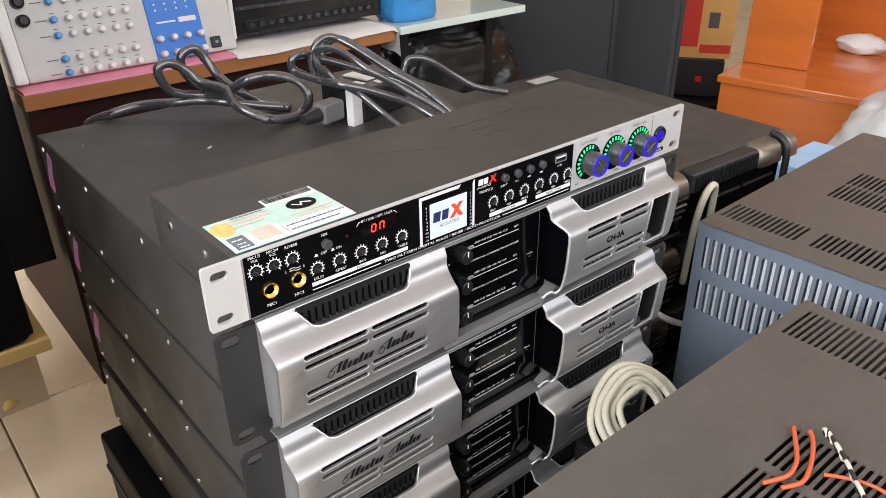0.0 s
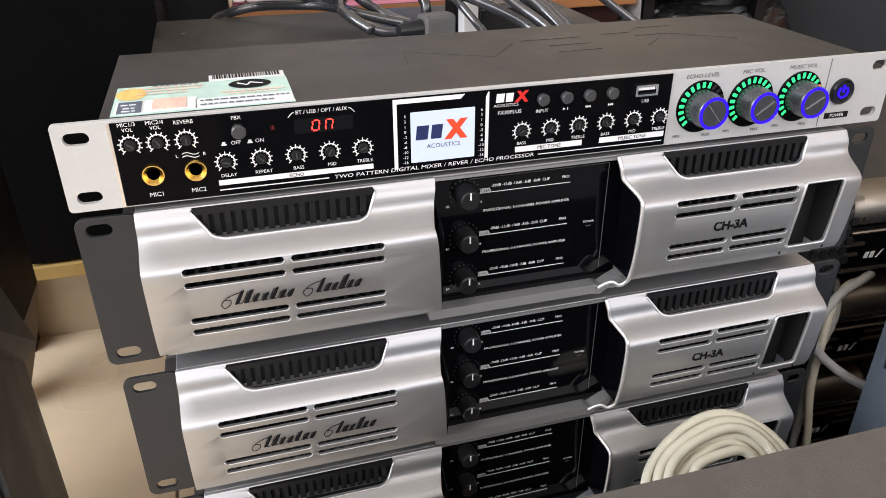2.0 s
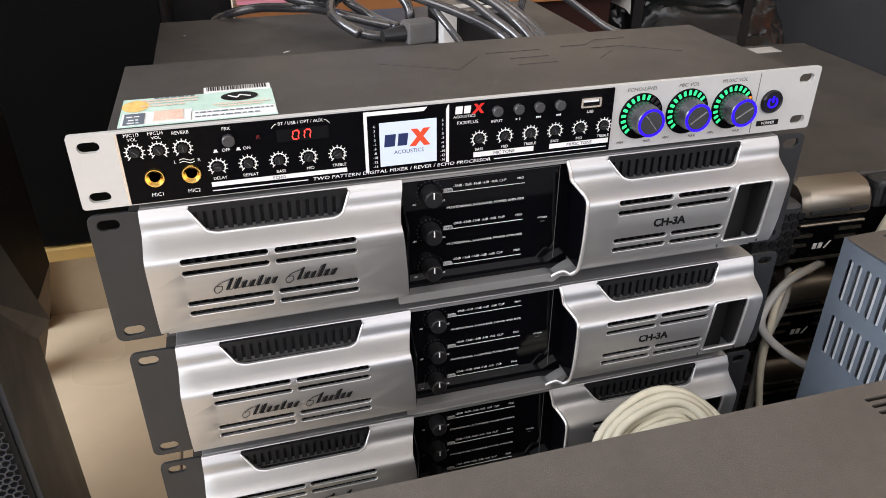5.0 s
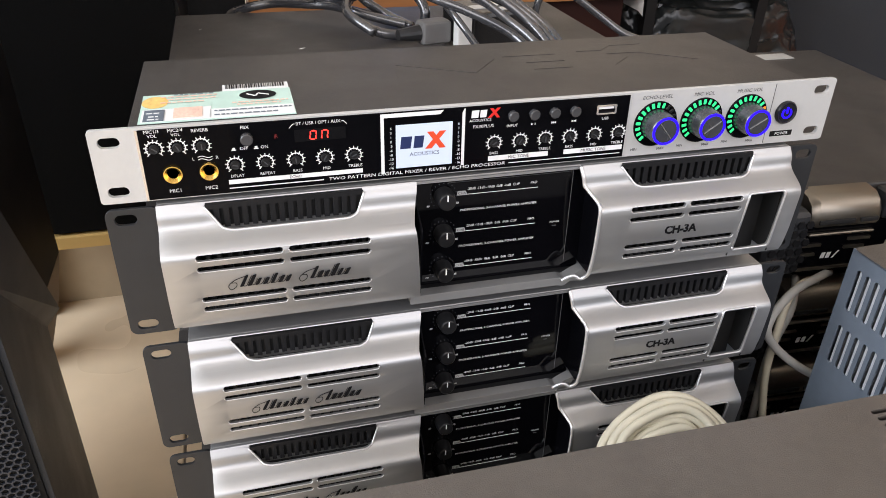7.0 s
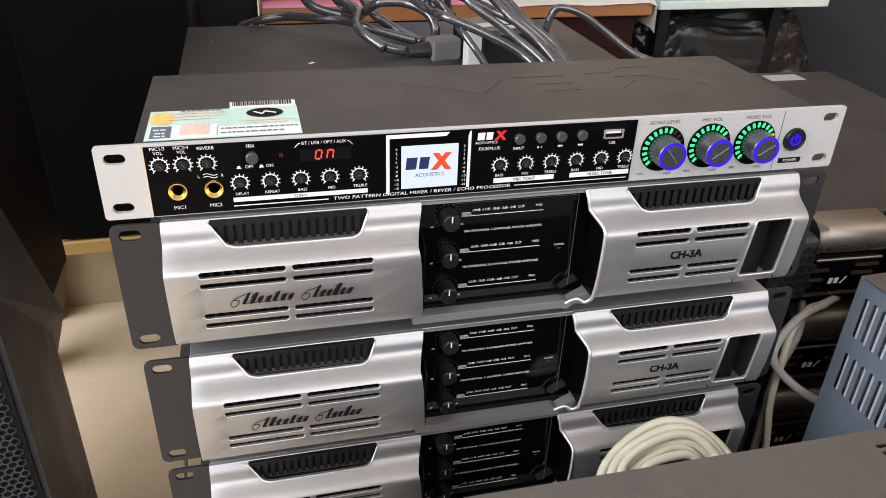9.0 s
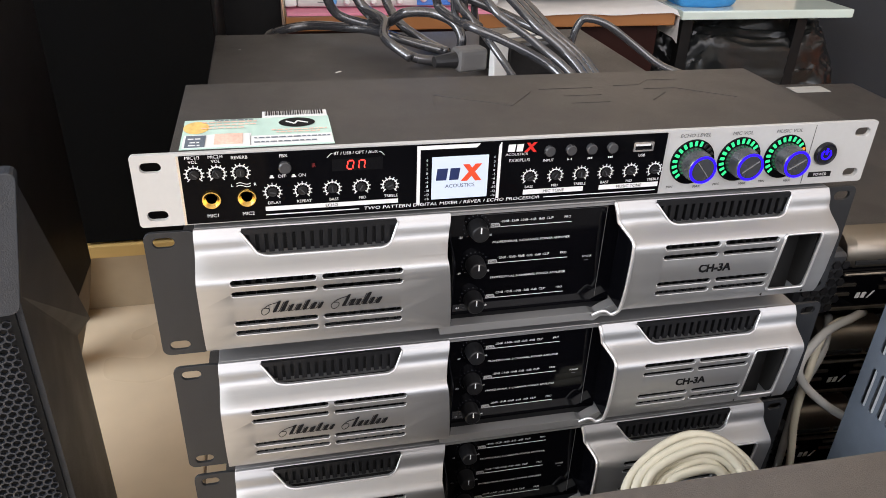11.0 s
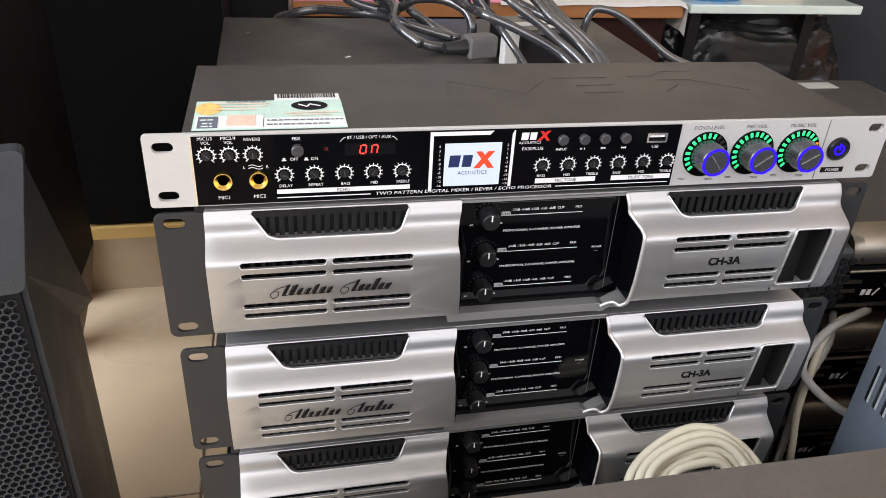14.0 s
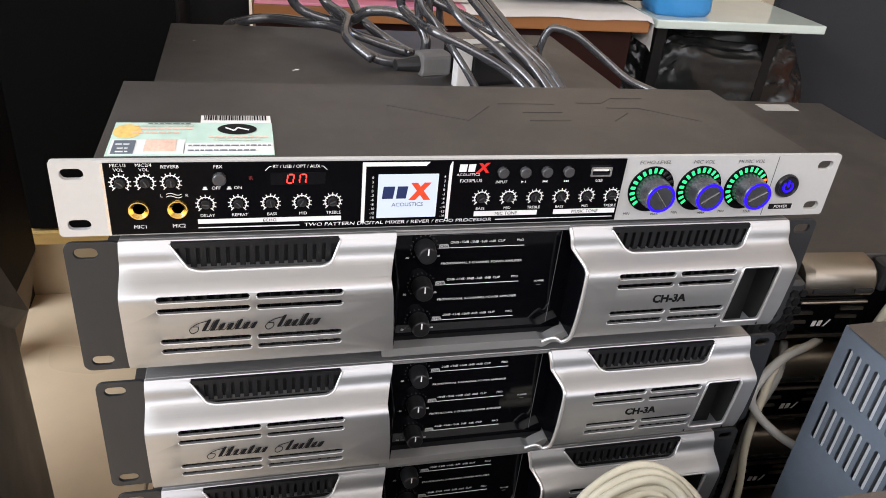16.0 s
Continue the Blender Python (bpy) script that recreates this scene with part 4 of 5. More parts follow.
for ph, mat_ in ((0, CREAM), (math.pi, RUBBER)):
    part("strand", tube([p + Vector((0.0016 * math.cos(ph + i * 0.75), 0.0016 * math.cos(ph + i * 0.75), 0.0016 * math.sin(ph + i * 0.75))) for i, p in enumerate(base)], 0.0016, 7, 2), mat_, tw)


def foreign_amp(m):
    t = thing("champagne_amplifier", "black amplifier with curved champagne front and honeycomb grip", "amplifier", m, "second stack of amplifiers")
    part("chassis", box(0.0, 0.42, 0.0, 0.43, 0.0, 0.088, 0.002), POWDER, t)
    prof = [(0.002, 0.0885), (-0.012, 0.0870), (-0.020, 0.0815), (-0.024, 0.0730), (-0.025, 0.0600), (-0.0245, 0.0585), (0.002, 0.0585)]
    for xs in ((0.104, 0.110, 0.172, 0.178), (0.326, 0.332, 0.376, 0.382), (0.396, 0.400, 0.416, 0.422)):
        bm = bmesh.new()
        rows = []
        for k, x in enumerate(xs):
            inset = 0.004 if k in (0, 3) else 0.0
            rows.append([bm.verts.new((x, y + inset * (y < 0), z - inset * (z > 0.07))) for y, z in prof])
        for a, b in zip(rows, rows[1:]):
            for i in range(len(prof) - 1):
                bm.faces.new((a[i], a[i + 1], b[i + 1], b[i]))
        bm.faces.new(rows[0][::-1])
        bm.faces.new(rows[-1])
        bmesh.ops.recalc_face_normals(bm, faces=bm.faces)
        smooth(part("curved_front", bm, SILVER2, t, "curved champagne aluminium cover"), 40)
    part("centre_block", box(0.181, 0.324, -0.022, 0.0, 0.0585, 0.0870, 0.006, 3), EAR, t, "black ribbed centre block")
    for k in range(22):
        part("rib", box(0.187 + 0.0062 * k, 0.190 + 0.0062 * k, -0.0245, -0.0215, 0.062, 0.083, 0.001, 1), FIN, t)
    part("front_panel", box(0.102, 0.386, -0.018, 0.0, 0.004, 0.058, 0.002), GLOSS, t, "gloss black front")
    part("front_ridge", box(0.106, 0.176, -0.0225, -0.0178, 0.0470, 0.0500, 0.001, 1), SILVER2, t)
    for x0, x1, z in ((0.104, 0.124, 0.036), (0.104, 0.120, 0.026), (0.152, 0.176, 0.040), (0.150, 0.172, 0.031), (0.104, 0.172, 0.0095), (0.225, 0.295, 0.040), (0.302, 0.372, 0.040)):
        part("front_strip", box(x0, x1, -0.0200, -0.0178, z - 0.0014, z + 0.0014), SILVER2, t)
    for x0, x1 in ((0.110, 0.148), (0.153, 0.172)):
        part("front_slot", box(x0, x1, -0.0262, -0.0225, 0.0615, 0.0660, 0.001), CAVITY_SHADE, t)
    for px in (0.128, 0.134):
        part("logo_block", flat([(px, 0.0200), (px + 0.0042, 0.0200), (px + 0.0052, 0.0262), (px + 0.0010, 0.0262)], -0.018), WHITE, t)
    part("logo_slash", flat([(0.1405, 0.0195), (0.1425, 0.0195), (0.1480, 0.0272), (0.1458, 0.0272)], -0.018), WHITE, t)
    x0 = 0.056
    g = part("grip", box(x0, x0 + 0.044, -0.030, 0.0, 0.010, 0.078, 0.010, 3), EAR, t, "black honeycomb grip")
    hx = bpy.data.meshes.new("hex_stud")
    hb = turned([(0.0044, 0), (0.0040, 0.0014)], 6)
    hb.to_mesh(hx)
    hb.free()
    hx.materials.append(FIN)
    for i in range(6):
        for j in range(4):
            share("hex_stud", hx, g, (x0 + 0.008 + 0.0092 * j + 0.0046 * (i % 2), -0.030, 0.020 + 0.0092 * i))
    arch = [(0.389, y, z) for y, z in ((0.004, 0.0890), (-0.010, 0.0870), (-0.021, 0.0790), (-0.025, 0.0650), (-0.025, 0.0200), (-0.018, 0.0080))]
    part("black_arch", tube(arch, 0.0050, 10), EAR, t, "black arched gap strip")
    return t


for i in range(5):
    foreign_amp(pose(0.477 + 0.003 * (i % 2), 0.112, 0.512 - 0.102 * i, 0, 0, -3))
tagged(part("stack_plinth", box(0.49, 0.89, 0.11, 0.52, 0.0, 0.1035, 0.004), SPKB), "low black plinth under the second stack", "plinth")
for i in range(4):
    tagged(part("wooden_spacer", box(0.55, 0.85, 0.16, 0.46, 0.4982 - 0.102 * i, 0.5118 - 0.102 * i), SPKB), "thin black board between stacked amplifiers", "spacer")

# cream cable coil lying against the stack
coil = thing("cable_coil", "bundled coil of cream round cable", "cable", pose(0.362, -0.072, 0.480, 42, -14, 8))
rr = random.Random(5)
for k in range(6):
    r = 0.047 - 0.0046 * k
    pts = []
    ph = rr.uniform(0, 6)
    for i in range(26):
        a = 2 * math.pi * i / 24
        pts.append(((r + 0.002 * math.sin(2 * a + ph)) * math.cos(a) * 1.18, (r + 0.002 * math.cos(3 * a + ph)) * math.sin(a), 0.003 * math.sin(a + ph) + 0.0035 * (k % 3)))
    part("cable_turn", tube(pts, 0.0034, 10, 3), CREAM, coil)
part("cable_tie", tube([(0.012, -0.014, 0.010), (0.026, -0.026, 0.015), (0.038, -0.038, 0.004), (0.026, -0.028, -0.006), (0.012, -0.014, 0.010)], 0.0028, 8), GREYC, coil)
tagged(part("coil_shelf", box(0.325, 0.410, -0.125, -0.030, 0.0, 0.444, 0.004), SPKB), "dark box standing between the amplifiers", "box")

# grey leads between the stacks
for pts, r, m in ((((0.64, 0.105, 0.500), (0.60, 0.075, 0.520), (0.555, 0.058, 0.518), (0.528, 0.046, 0.497), (0.532, 0.040, 0.478), (0.558, 0.028, 0.455), (0.600, 0.020, 0.430), (0.64, 0.020, 0.40)), 0.0040, GREYC),
                  (((0.60, 0.105, 0.500), (0.572, 0.070, 0.490), (0.552, 0.060, 0.450), (0.548, 0.055, 0.400), (0.552, 0.055, 0.300), (0.56, 0.06, 0.20)), 0.0038, GREYC),
                  (((0.63, 0.105, 0.490), (0.580, 0.070, 0.520), (0.556, 0.060, 0.512), (0.544, 0.050, 0.475), (0.542, 0.046, 0.430), (0.550, 0.040, 0.360), (0.56, 0.05, 0.25)), 0.0036, CREAM)):
    tagged(part("signal_lead", tube(pts, r), m), "thin grey lead looped between the amplifiers", "cable")

tagged(part("signal_lead", tube([(0.668, 0.080, 0.44), (0.662, 0.072, 0.530), (0.668, 0.068, 0.572), (0.684, 0.068, 0.582), (0.700, 0.074, 0.560), (0.706, 0.080, 0.48)], 0.0046), CREAM), "cream round lead arching in front of the second stack", "cable")

# black mains leads lying on the top amplifier, with a plug adapter
A1 = 0.6952


def lead(pts, r=0.0046):
    return tagged(part("mains_lead", tube(pts, r), CABLE), "thick glossy black mains lead lying in loops", "cable")


lead([(0.066, 0.515, 0.660), (0.080, 0.497, 0.689), (0.101, 0.475, 0.702), (0.130, 0.465, 0.708), (0.162, 0.437, 0.712), (0.187, 0.420, 0.713), (0.208, 0.400, 0.711), (0.236, 0.385, 0.705), (0.262, 0.372, 0.7005)], 0.005)
lead([(0.198, 0.372, 0.722), (0.200, 0.347, 0.716), (0.224, 0.334, 0.704), (0.252, 0.334, 0.7005), (0.268, 0.342, 0.702), (0.271, 0.332, 0.716), (0.270, 0.335, 0.728), (0.262, 0.345, 0.738), (0.243, 0.360, 0.743), (0.218, 0.368, 0.741), (0.206, 0.392, 0.727), (0.190, 0.420, 0.728), (0.179, 0.438, 0.741), (0.178, 0.440, 0.760), (0.194, 0.440, 0.766), (0.205, 0.438, 0.752), (0.212, 0.427, 0.735), (0.221, 0.402, 0.722), (0.245, 0.396, 0.706), (0.265, 0.366, 0.7005)], 0.005)
lead([(0.206, 0.400, 0.722), (0.187, 0.424, 0.718), (0.157, 0.426, 0.727), (0.145, 0.422, 0.745), (0.144, 0.420, 0.757), (0.156, 0.420, 0.760), (0.171, 0.420, 0.751), (0.185, 0.412, 0.736), (0.200, 0.385, 0.730), (0.196, 0.352, 0.720), (0.218, 0.326, 0.706)], 0.005)
for k in range(3):
    d = Vector((0.013 * k, 0.012 * k, -0.005 * k))
    lead([Vector(p) + d for p in ((0.252, 0.280, 0.752), (0.249, 0.280, 0.772), (0.256, 0.280, 0.789), (0.273, 0.280, 0.793), (0.286, 0.265, 0.785), (0.294, 0.247, 0.776), (0.308, 0.215, 0.760), (0.330, 0.198, 0.742), (0.344, 0.172, 0.722))] + [(0.352 + 0.013 * k, 0.146, 0.6995)], 0.0035)
lead([(0.273, 0.270, 0.748), (0.251, 0.270, 0.768), (0.249, 0.270, 0.784), (0.260, 0.245, 0.787), (0.273, 0.212, 0.771), (0.305, 0.203, 0.749), (0.330, 0.174, 0.728), (0.342, 0.148, 0.699)], 0.0035)
lead([(0.372, 0.190, 0.700), (0.345, 0.245, 0.736), (0.310, 0.285, 0.752), (0.266, 0.300, 0.769), (0.250, 0.300, 0.776), (0.238, 0.300, 0.772), (0.240, 0.300, 0.760), (0.250, 0.270, 0.755), (0.256, 0.238, 0.756), (0.285, 0.222, 0.746), (0.320, 0.206, 0.729), (0.335, 0.172, 0.712), (0.342, 0.152, 0.6995)], 0.0042)
lead([(0.262, 0.300, 0.760), (0.252, 0.285, 0.770), (0.258, 0.272, 0.763), (0.267, 0.260, 0.751), (0.269, 0.228, 0.746), (0.279, 0.206, 0.731), (0.286, 0.170, 0.714), (0.290, 0.146, 0.699)], 0.0032)
lead([(0.378, 0.300, 0.698), (0.377, 0.301, 0.725), (0.384, 0.301, 0.745), (0.394, 0.297, 0.748), (0.412, 0.292, 0.742), (0.442, 0.288, 0.722), (0.466, 0.272, 0.706), (0.492, 0.245, 0.6998)], 0.0038)
for x, y, s in ((0.145, 0.318, 0.0035), (0.33, 0.36, 0.002), (0.05, 0.41, 0.0018)):
    fl = bmesh.new()
    bmesh.ops.create_icosphere(fl, subdivisions=1, radius=s, matrix=Matrix.Translation((x, y, A1 + 0.0008)) @ Matrix.Rotation(0.6, 4, "Z") @ Matrix.Diagonal((1.4, 0.35, 0.25, 1)))
    tagged(part("paint_fleck", fl, WHITEK), "tiny white fleck lying on the black case", "fleck")
ad = thing("plug_adapter", "black and white plug adapter lying among the leads", "adapter", pose(0.302, 0.286, A1 + 0.0005, 0, 0, 14))
part("body", box(0.0, 0.072, -0.012, 0.052, 0.0, 0.036, 0.004), DECK, ad)
part("white_end", box(-0.016, -0.0005, -0.010, 0.0, 0.0, 0.040, 0.0015), WHITEK, ad, "white plastic end")
part("white_face", box(0.030, 0.066, 0.010, 0.046, 0.0362, 0.0385, 0.001), WHITEK, ad, "white plastic face")
pb_ = box(-0.048, -0.0165, 0.000, 0.020, 0.008, 0.030, 0.005, 3)
plug = part("plug", pb_, PLUGG, ad, "grey moulded mains plug")
part("strain_relief", turned([(0.008, 0), (0.0052, 0.022)], 14, Matrix.Translation((-0.048, 0.010, 0.019)) @ Matrix.Rotation(radians(-90), 4, "Z")), RUBBER, plug)
for x, y, w, d in ((0.004, 0.006, 0.020, 0.014), (0.034, -0.006, 0.012, 0.010)):
    part("paper_tag", box(x, x + w, y, y + d, 0.0361, 0.0368), STICKW, ad)
tagged(part("paper_label", box(0.80, 0.855, 0.485, 0.510, 0.6001, 0.6008), GREYC), "pale grey paper label on the black lid", "label")

# ---------- desk, shelf and goods behind ----------
desk = thing("desk", "wooden desk with orange-brown edge and dark maroon panel", "desk", pose(0, 0, 0))
part("top", box(0.113, 0.885, 1.0, 1.62, 0.575, 0.603, 0.003), DESKW, desk)
part("front_board", box(0.142, 0.865, 1.03, 1.05, 0.0, 0.5745), DESKP, desk)
part("side_board", box(0.85, 0.870, 1.052, 1.60, 0.0, 0.5745), DESKP, desk)
part("side_board", box(0.118, 0.141, 1.006, 1.60, 0.0, 0.5745), DESKP, desk)
tagged(part("plastic_sheet", box(0.116, 0.50, 0.995, 1.30, 0.6035, 0.6085, 0.001), PINK), "pink plastic sheet on the desk edge", "sheet")
cl = bmesh.new()
bmesh.ops.create_grid(cl, x_segments=30, y_segments=24, size=0.5, matrix=Matrix.Translation((0.70, 1.22, 0.6035)) @ Matrix.Diagonal((0.40, 0.452, 1, 1)))
for v in cl.verts:
    v.co.z += 0.004 * noise.noise(v.co * 14) + 0.004
    if v.co.y < 1.0:
        v.co.z -= (1.0 - v.co.y) * 1.3
        v.co.y = 0.993 - 0.006 * abs(noise.noise(v.co * 30))
    if v.co.x > 0.885:
        v.co.z -= (v.co.x - 0.885) * 4
        v.co.x = 0.892 + 0.006 * noise.noise(v.co * 25)
ext = bmesh.ops.extrude_face_region(cl, geom=cl.faces[:])["geom"]
bmesh.ops.translate(cl, verts=[v for v in ext if isinstance(v, bmesh.types.BMVert)], vec=(0, 0, 0.0015))
bmesh.ops.recalc_face_normals(cl, faces=cl.faces)
tagged(smooth(part("cloth", cl, CLOTH), 60), "creased white cloth hanging over the desk edge", "cloth")


def mixer():
    t = thing("mixing_console", "light grey mixing console with rows of knobs and blue section", "mixer", pose(0.118, 1.035, 0.624, -14, 0, 0))
    part("body", box(0.019, 0.404, 0.0, 0.08, -0.012, 0.50, 0.006), BEIGE, t)
    part("end_cheek", box(-0.004, 0.018, -0.010, 0.085, -0.012, 0.50, 0.005), WHITEK, t)
    part("blue_section", box(0.242, 0.341, -0.0025, -0.0003, -0.011, 0.48, 0.001, 1), BLUEP, t, "blue painted output section")
    km = {}
    for nm, r, mat_ in (("w", 0.0062, WHITEK), ("b", 0.0062, BLUEK), ("k", 0.011, KNOB)):
        me = bpy.data.meshes.new("knob")
        kb = turned([(r, 0), (r * 0.9, 0.012), (r * 0.6, 0.014)], 14)
        kb.to_mesh(me)
        kb.free()
        me.materials.append(mat_)
        km[nm] = me
    rows = (-0.004, 0.0195, 0.059, 0.085, 0.115, 0.141, 0.180, 0.206, 0.236)
    for k, z in enumerate(rows):
        if k in (3, 4, 7):
            share("jack_knob", km["k"], t, (0.038, 0, z + 0.004))
        part("row_line", box(0.056, 0.074, -0.0006, 0, z - 0.0008, z + 0.0008), GREYINK, t)
        for c in range(6):
            share("knob", km["b" if c == 0 else "w"], t, (0.085 + 0.0245 * c, 0, z))
            part("knob_mark", box(0.081 + 0.0245 * c, 0.089 + 0.0245 * c, -0.0006, 0, z + 0.0095, z + 0.0108), GREYINK, t)
    for z in (0.000, 0.027, 0.150, 0.180, 0.210):
        for c in range(4):
            share("knob", km["w"], t, (0.254 + 0.0262 * c, -0.0025, z))
    for c in range(4):
        for i in range(5):
            part("level_mark", box(0.258 + 0.020 * c, 0.261 + 0.020 * c, -0.0031, -0.0026, 0.076 + 0.010 * i, 0.079 + 0.010 * i), WHITE, t)
    part("print_bar", box(0.256, 0.292, -0.0032, -0.0026, 0.054, 0.057), WHITE, t)
    part("print_bar", box(0.298, 0.332, -0.0032, -0.0026, 0.052, 0.061), WHITE, t)
    part("socket", box(0.350, 0.370, -0.006, 0, -0.004, 0.017, 0.002), KNOB, t)
    part("socket_pin", box(0.356, 0.364, -0.0075, -0.006, 0.003, 0.010, 0.001, 1), GREYKNOB, t)
    return t


mixer()
deck = thing("cassette_deck", "black hi-fi cassette deck with dark red window", "cassette deck", pose(0.538, 1.07, 0.6175))
part("body", box(0.0, 0.36, 0.0, 0.30, 0.004, 0.18, 0.006), DECK, deck)
part("red_window", box(0.03, 0.33, -0.002, 0.0, 0.075, 0.15), DECKR, deck, "dark red display window")
part("drawer_line", box(0.005, 0.355, -0.003, 0.0, 0.058, 0.064), GREYKNOB, deck)
part("button_strip", box(0.02, 0.34, -0.004, 0.0, 0.018, 0.036, 0.001), KNOB, deck)
for i in range(14):
    part("button", box(0.03 + 0.022 * i, 0.042 + 0.022 * i, -0.007, -0.004, 0.022, 0.031, 0.001, 1), GREYKNOB, deck)
part("silver_edge", box(-0.010, 0.0, -0.004, 0.30, 0.004, 0.185, 0.002), WHITEK, deck)
shelf = thing("glass_shelf", "pale glass display shelf on legs", "shelf", pose(0, 0, 0))
part("glass_top", box(0.90, 1.30, 1.0, 1.5, 0.585, 0.603, 0.003), GLASSY, shelf)
for x in (0.92, 1.19):
    for y in (1.03, 1.46):
        part("leg", box(x, x + 0.025, y, y + 0.025, 0, 0.5845, 0.002), SPKB, shelf)


def lump(name, label, category, mat, centre, size, seed, sub=4, amp=0.12, square=1.0):
    """A wrapped or stuffed soft thing: rounded bulk, broad dents and sharp creases."""
    bm = bmesh.new()
    bmesh.ops.create_icosphere(bm, subdivisions=sub, radius=1)
    for v in bm.verts:
        c = v.co.copy()
        n = noise.noise(c * 1.7 + Vector((seed, 0, 0))) * 2
        crease = sum(w * (0.5 - abs(noise.noise(Vector((c.x * f, c.y * f, c.z * f * 2.4)) + Vector((0, seed, f))))) for f, w in ((2.5, 1.2), (6, 0.7), (13, 0.35)))
        v.co = Vector([math.copysign(abs(k) ** square, k) for k in c]) * (1 + amp * (n + crease - 0.6))
        v.co.z = max(v.co.z, -0.82)
    bm.transform(Matrix.Translation(centre) @ Matrix.Diagonal((*size, 1)))
    ob = smooth(part(name, bm, mat), 50)
    return tagged(ob, label, category)


lump("blue_pack", "crumpled blue plastic pack on the glass shelf", "bag", BAGB, (0.975, 1.08, 0.652), (0.072, 0.055, 0.060), 3, 4, 0.05, 0.55)
tagged(part("pack_label", box(0.95, 0.985, 1.010, 1.013, 0.655, 0.665), STICKW), "small white label on a blue pack", "label")
lump("black_bag", "large crumpled black plastic bag under the shelf", "bag", BAGK, (1.12, 1.16, 0.27), (0.24, 0.14, 0.31), 7, 6, 0.07, 0.55)
lump("small_black_bag", "crumpled black plastic bag beside the desk", "bag", BAGK, (1.00, 0.90, 0.20), (0.16, 0.085, 0.25), 11, 6, 0.06, 0.55)


def loudspeaker(name, label, m, w, d, h, cab, round_grille=False, badge=False):
    t = thing(name, label, "loudspeaker", m)
    part("cabinet", box(-w / 2, w / 2, 0, d, 0, h, 0.008), cab, t)
    if round_grille:
        part("grille", pierced(rounded(-w * 0.36, w * 0.36, h * 0.06, h * 0.94, w * 0.3, 10), [], 0.012, -0.0125, bev=0.004), GRILLB, t)
    else:
        part("grille", pierced(rounded(-w * 0.46, w * 0.46, h * 0.03, h * 0.97, 0.02), [], 0.014, -0.0145, bev=0.004), GRILLB, t)
    part("edge_trim", box(w / 2 - 0.012, w / 2 + 0.001, -0.003, 0.006, 0.01, h - 0.01), EAR, t)
    if badge:
        part("badge", box(-0.012, 0.012, -0.0175, -0.0146, h * 0.42, h * 0.42 + 0.022), REDP, t, "red square badge")
    return t


loudspeaker("tall_loudspeaker", "tall dark blue-grey loudspeaker cabinet", pose(1.52, 1.14, 0, 0, 0, -42), 0.42, 0.40, 1.25, SPKW)
loudspeaker("oval_loudspeaker", "tall black loudspeaker with rounded dark grille", pose(1.87, 1.05, 0, 0, 0, -44), 0.25, 0.36, 1.25, SPKW, True)
loudspeaker("small_loudspeaker", "small black bookshelf loudspeaker with red badge", pose(2.61, 1.277, 0.0405, 0, 0, -54), 0.185, 0.22, 0.155, SPKW, False, True)
tagged(part("speaker_stand", box(2.54, 2.90, 1.16, 1.52, 0, 0.04, 0.004), SPKB), "low black stand under a loudspeaker", "stand")
ct = thing("printed_carton", "yellow and red printed cardboard carton on a loudspeaker", "carton", pose(2.61, 1.277, 0.1960, 0, 0, -54))
part("box", box(-0.110, 0.110, 0, 0.22, 0, 0.42, 0.003), CARD, ct)
part("red_panel", box(-0.108, -0.020, -0.002, 0, 0.045, 0.42), CARDR, ct)
part("red_strip", box(-0.012, 0.106, -0.002, 0, 0.022, 0.055), CARDR, ct)
part("picture_patch", box(0.01, 0.05, -0.002, 0, 0.12, 0.18), GREYINK, ct)
cn = thing("shop_counter", "glossy orange-brown wooden shop counter", "counter", pose(2.105, 0.887, 0, 0, 0, -80))
part("front", box(0.0, 1.5, 0, 0.02, 0, 0.275, 0.003), COUNTER, cn)
part("ledge", box(-0.01, 1.5, -0.012, 0.80, 0.276, 0.300, 0.004), COUNTER, cn)
part("upper_front", box(-0.01, 0.20, 0.20, 0.22, 0.301, 1.15, 0.003), COUNTER, cn)
part("back_panel", box(0.0, 1.5, 0.80, 0.82, 0.0, 1.15, 0.003), COUNTER, cn)
part("side", box(0.0, 0.019, 0.021, 0.799, 0, 0.2755), COUNTER, cn)
part("divider", box(0.78, 0.81, 0.24, 0.799, 0.3005, 1.15), COUNTER, cn)
lump("white_bag", "crumpled white plastic bag beside the counter", "bag", BAGW, (1.96, 0.22, 0.20), (0.20, 0.20, 0.245), 17, 5, 0.07)
lump("crumpled_paper", "crumpled white paper lying on the counter", "paper", CLOTH, (2.72, 0.72, 0.328), (0.07, 0.09, 0.034), 21, 3)
tagged(part("blue_carton", box(1.32, 1.50, 0.16, 0.30, 0, 0.38, 0.003), BLUEC), "pale blue printed carton standing on the floor", "carton")

# ---------- left side: loudspeakers ----------
bs = thing("black_loudspeaker", "large black loudspeaker with rounded cloth grille on a plywood board", "loudspeaker", pose(-0.13, 0.80, 0.2725))
part("cabinet", box(-0.16, 0.135, 0.02, 0.26, 0.0, 1.05, 0.004), SPKB, bs)
part("grille", pierced(rounded(-0.135, 0.130, 0.004, 1.04, 0.022, 6), [], 0.020, -0.001, bev=0.005), GRILL, bs)
pb = thing("plywood_board", "raw yellow plywood board on dark supports under a loudspeaker", "board", pose(0, 0, 0))
part("board", box(-0.36, 0.02, 0.792, 1.08, 0.250, 0.2718, 0.001), PLY, pb)
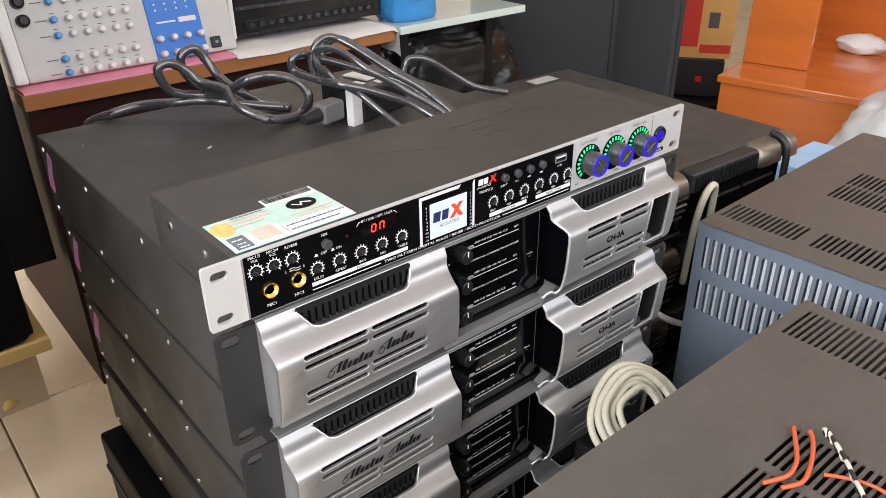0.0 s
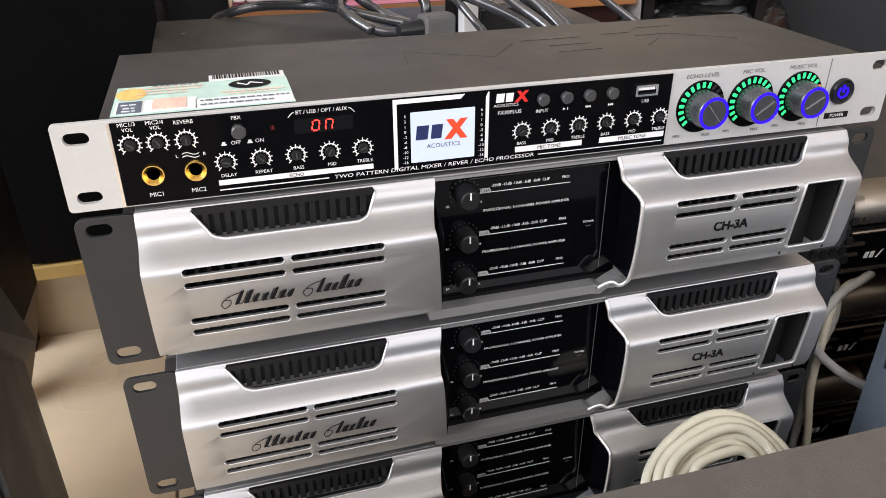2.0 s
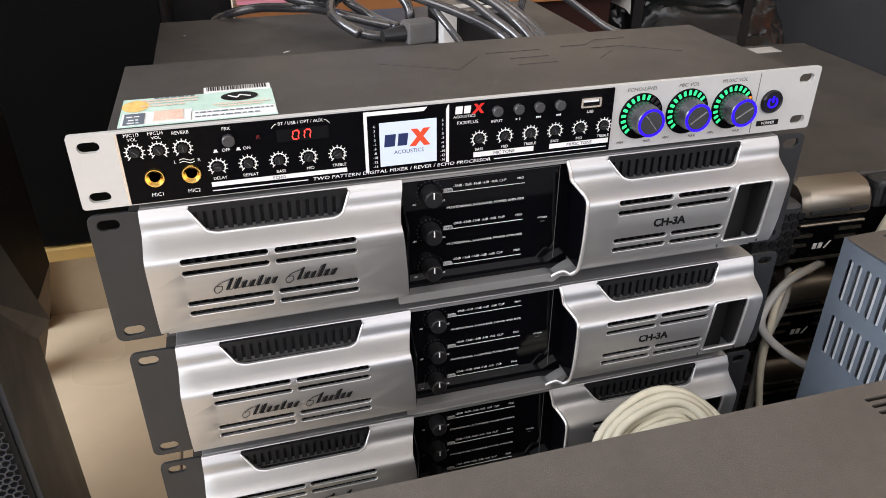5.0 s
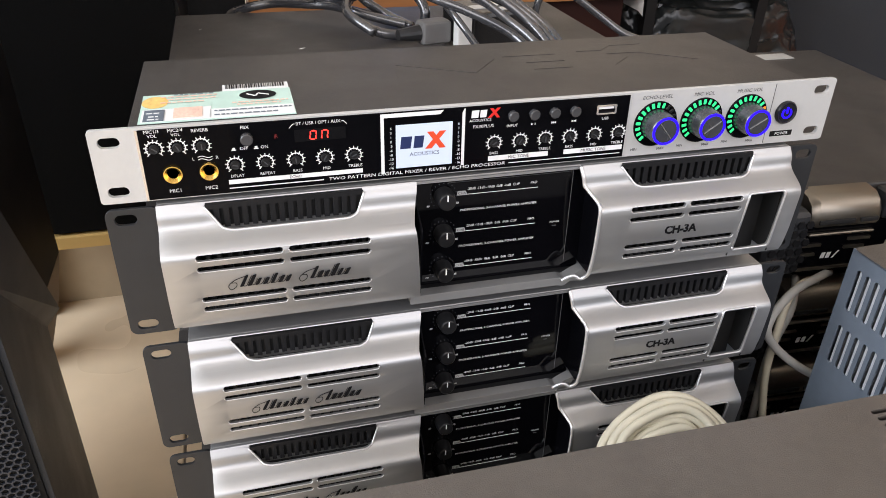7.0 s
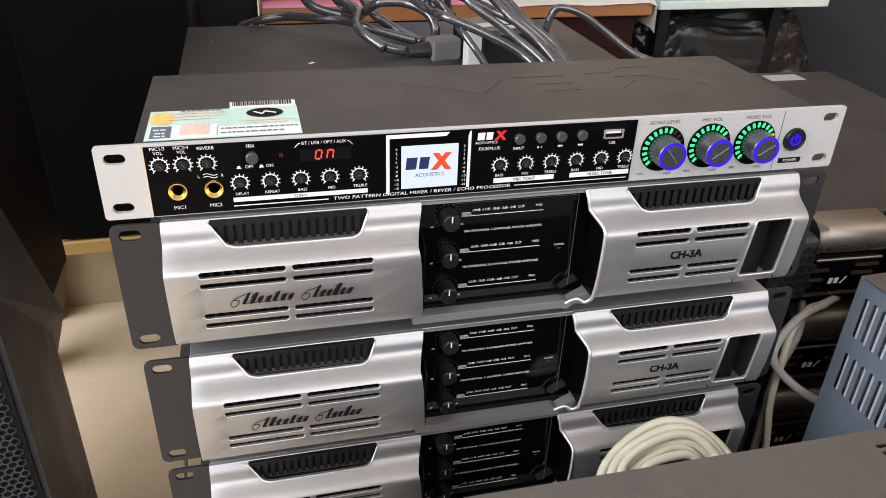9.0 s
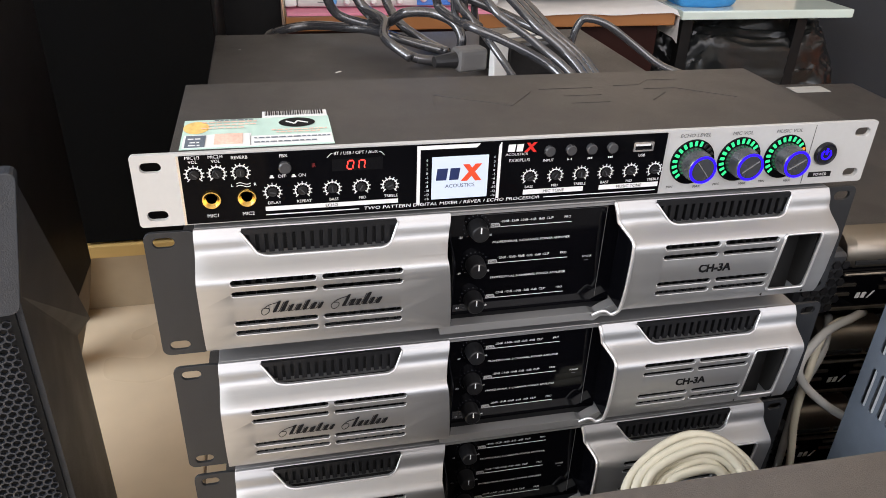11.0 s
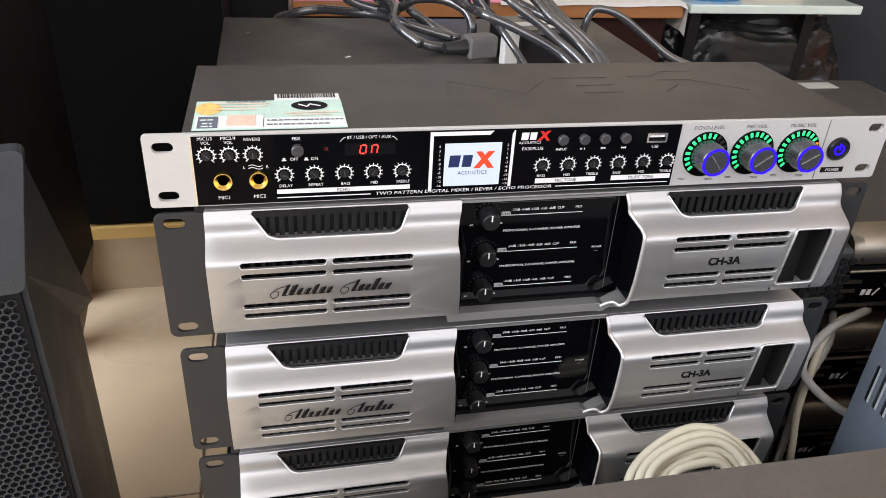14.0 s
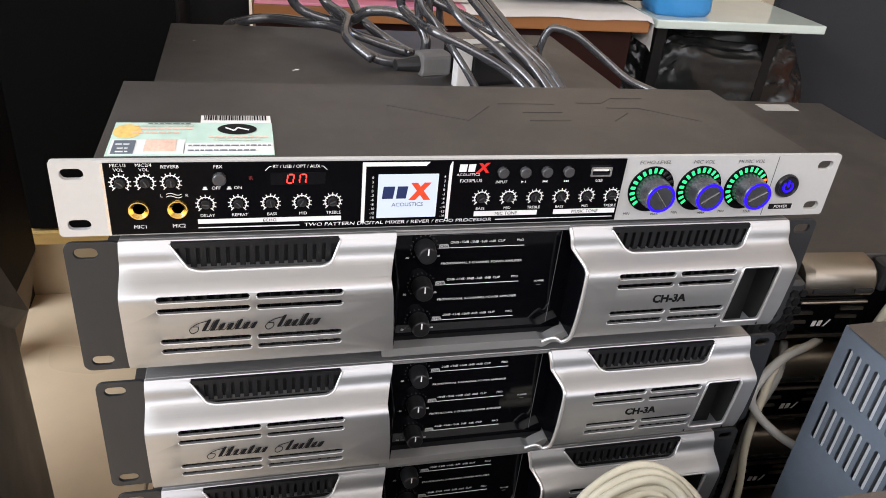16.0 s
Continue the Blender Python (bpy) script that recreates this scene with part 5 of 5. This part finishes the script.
for y in (0.80, 0.98):
    part("support", box(-0.360, -0.334, y, y + 0.06, 0, 0.2495), SPKB, pb)
tagged(part("tall_black_panel", box(-0.12, 0.108, 1.062, 1.078, 0.2720, 1.30, 0.003), SPKB), "tall plain black board standing beside the desk", "board")
part("back_board", box(-0.36, 0.02, 1.030, 1.045, 0.0, 0.2495), BACKB, pb, "plain beige board")
# bolted side of the stage loudspeaker, built as a separate body
sp = thing("brown_cabinet", "dark brown side of the stage loudspeaker with bolt holes", "cabinet", pose(0, 0, 0))


def side_sheet(poly, x0, x1):
    bm = pierced(corner_round(poly, 0.004), [], x1 - x0, 0, bev=0.002)
    bm.transform(Matrix.Translation((x1, 0, 0)) @ Matrix.Rotation(radians(90), 4, "Z"))
    return bm


# one surface in two colours: lit brown below, shaded black above
part("lower_side", side_sheet([(0.20, 0.0), (0.434, 0.0), (0.447, 0.252), (0.578, 0.290), (0.636, 0.330), (0.200, 0.330)], -0.46, -0.200), SPKS, sp)
part("upper_side", side_sheet([(0.20, 0.331), (0.636, 0.331), (0.630, 1.25), (0.20, 1.25)], -0.46, -0.200), SPKB, sp)
for z in (0.253, 0.151, 0.049):
    part("bolt_hole", turned([(0.0088, 0), (0.0088, 0.0006)], 16, Matrix.Translation((-0.1999, 0.412, z)) @ Matrix.Rotation(radians(90), 4, "Z")), CAVITY_SHADE, sp)
tagged(part("broken_foam", tube([(-0.10, 1.10, 0.016), (-0.07, 1.08, 0.030), (-0.05, 1.05, 0.026), (-0.045, 1.03, 0.016)], 0.016, 8), PLY), "torn piece of yellow foam on the floor", "foam")


def stage_speaker():
    """Grey moulded loudspeaker with a honeycomb steel grille in front."""
    t = thing("stage_loudspeaker", "grey moulded stage loudspeaker with honeycomb steel grille", "loudspeaker", pose(-0.132, 0.152, 0, 0, 0, 10))
    out = [(-0.36, 0.0), (0.0, 0.0), (0.0, 0.555), (0.020, 0.670), (-0.10, 0.680), (-0.36, 0.680)]
    cab = pierced(corner_round(out, 0.008), [], 0.28, 0.012)
    for v in cab.verts:
        if v.co.y > 0.2 and v.co.z > 0.3:
            v.co.z -= 0.30 * (v.co.z - 0.3) / 0.38 + 0.02
    part("cabinet", cab, GREYSP, t)
    part("brow", pierced(corner_round([(-0.36, 0.556), (0.001, 0.556), (0.023, 0.676), (-0.36, 0.683)], 0.008), [], 0.016, -0.004, bev=0.004), GREYSP, t)
    part("baffle", box(-0.355, -0.005, 0.006, 0.0115, 0.01, 0.553), CAVITY_SHADE, t)
    s, holes = 0.0074, []
    for j in range(37):
        for i in range(24):
            cx, cz = -0.012 - s * i - (s / 2) * (j % 2), 0.545 - s * 0.866 * j
            holes.append([(cx + 0.0034 * math.cos(radians(60 * k + 30)), cz + 0.0034 * math.sin(radians(60 * k + 30))) for k in range(6)])
    bm = bmesh.new()
    # honeycomb cells as short open walls
    for h in holes:
        c = (sum(p[0] for p in h) / 6, sum(p[1] for p in h) / 6)
        outer = [(c[0] + (p[0] - c[0]) * 1.2566, c[1] + (p[1] - c[1]) * 1.2566) for p in h]
        vi = [bm.verts.new((p[0], 0, p[1])) for p in h]
        vo = [bm.verts.new((p[0], 0, p[1])) for p in outer]
        vb = [bm.verts.new((p[0], 0.003, p[1])) for p in h]
        for k in range(6):
            bm.faces.new((vo[k], vo[(k + 1) % 6], vi[(k + 1) % 6], vi[k]))
            bm.faces.new((vi[k], vi[(k + 1) % 6], vb[(k + 1) % 6], vb[k]))
    part("grille", bm, HEXM, t, "grey honeycomb steel grille")
    part("grille_rest", box(-0.355, -0.004, 0.001, 0.004, 0.01, 0.31), HEXM, t)
    return t


stage_speaker()

# ---------- floor tiles ----------
tile = bpy.data.meshes.new("tile")
tb = box(-0.298, 0.298, -0.298, 0.298, -0.010, 0.0, 0.0015, 1)
tb.to_mesh(tile)
tb.free()
tile.materials.append(TILE)
for i in range(12):
    for j in range(10):
        share("tile", tile, floor, (-2.3 + 0.6 * i + 0.13, -2.8 + 0.6 * j + 0.54, 0))
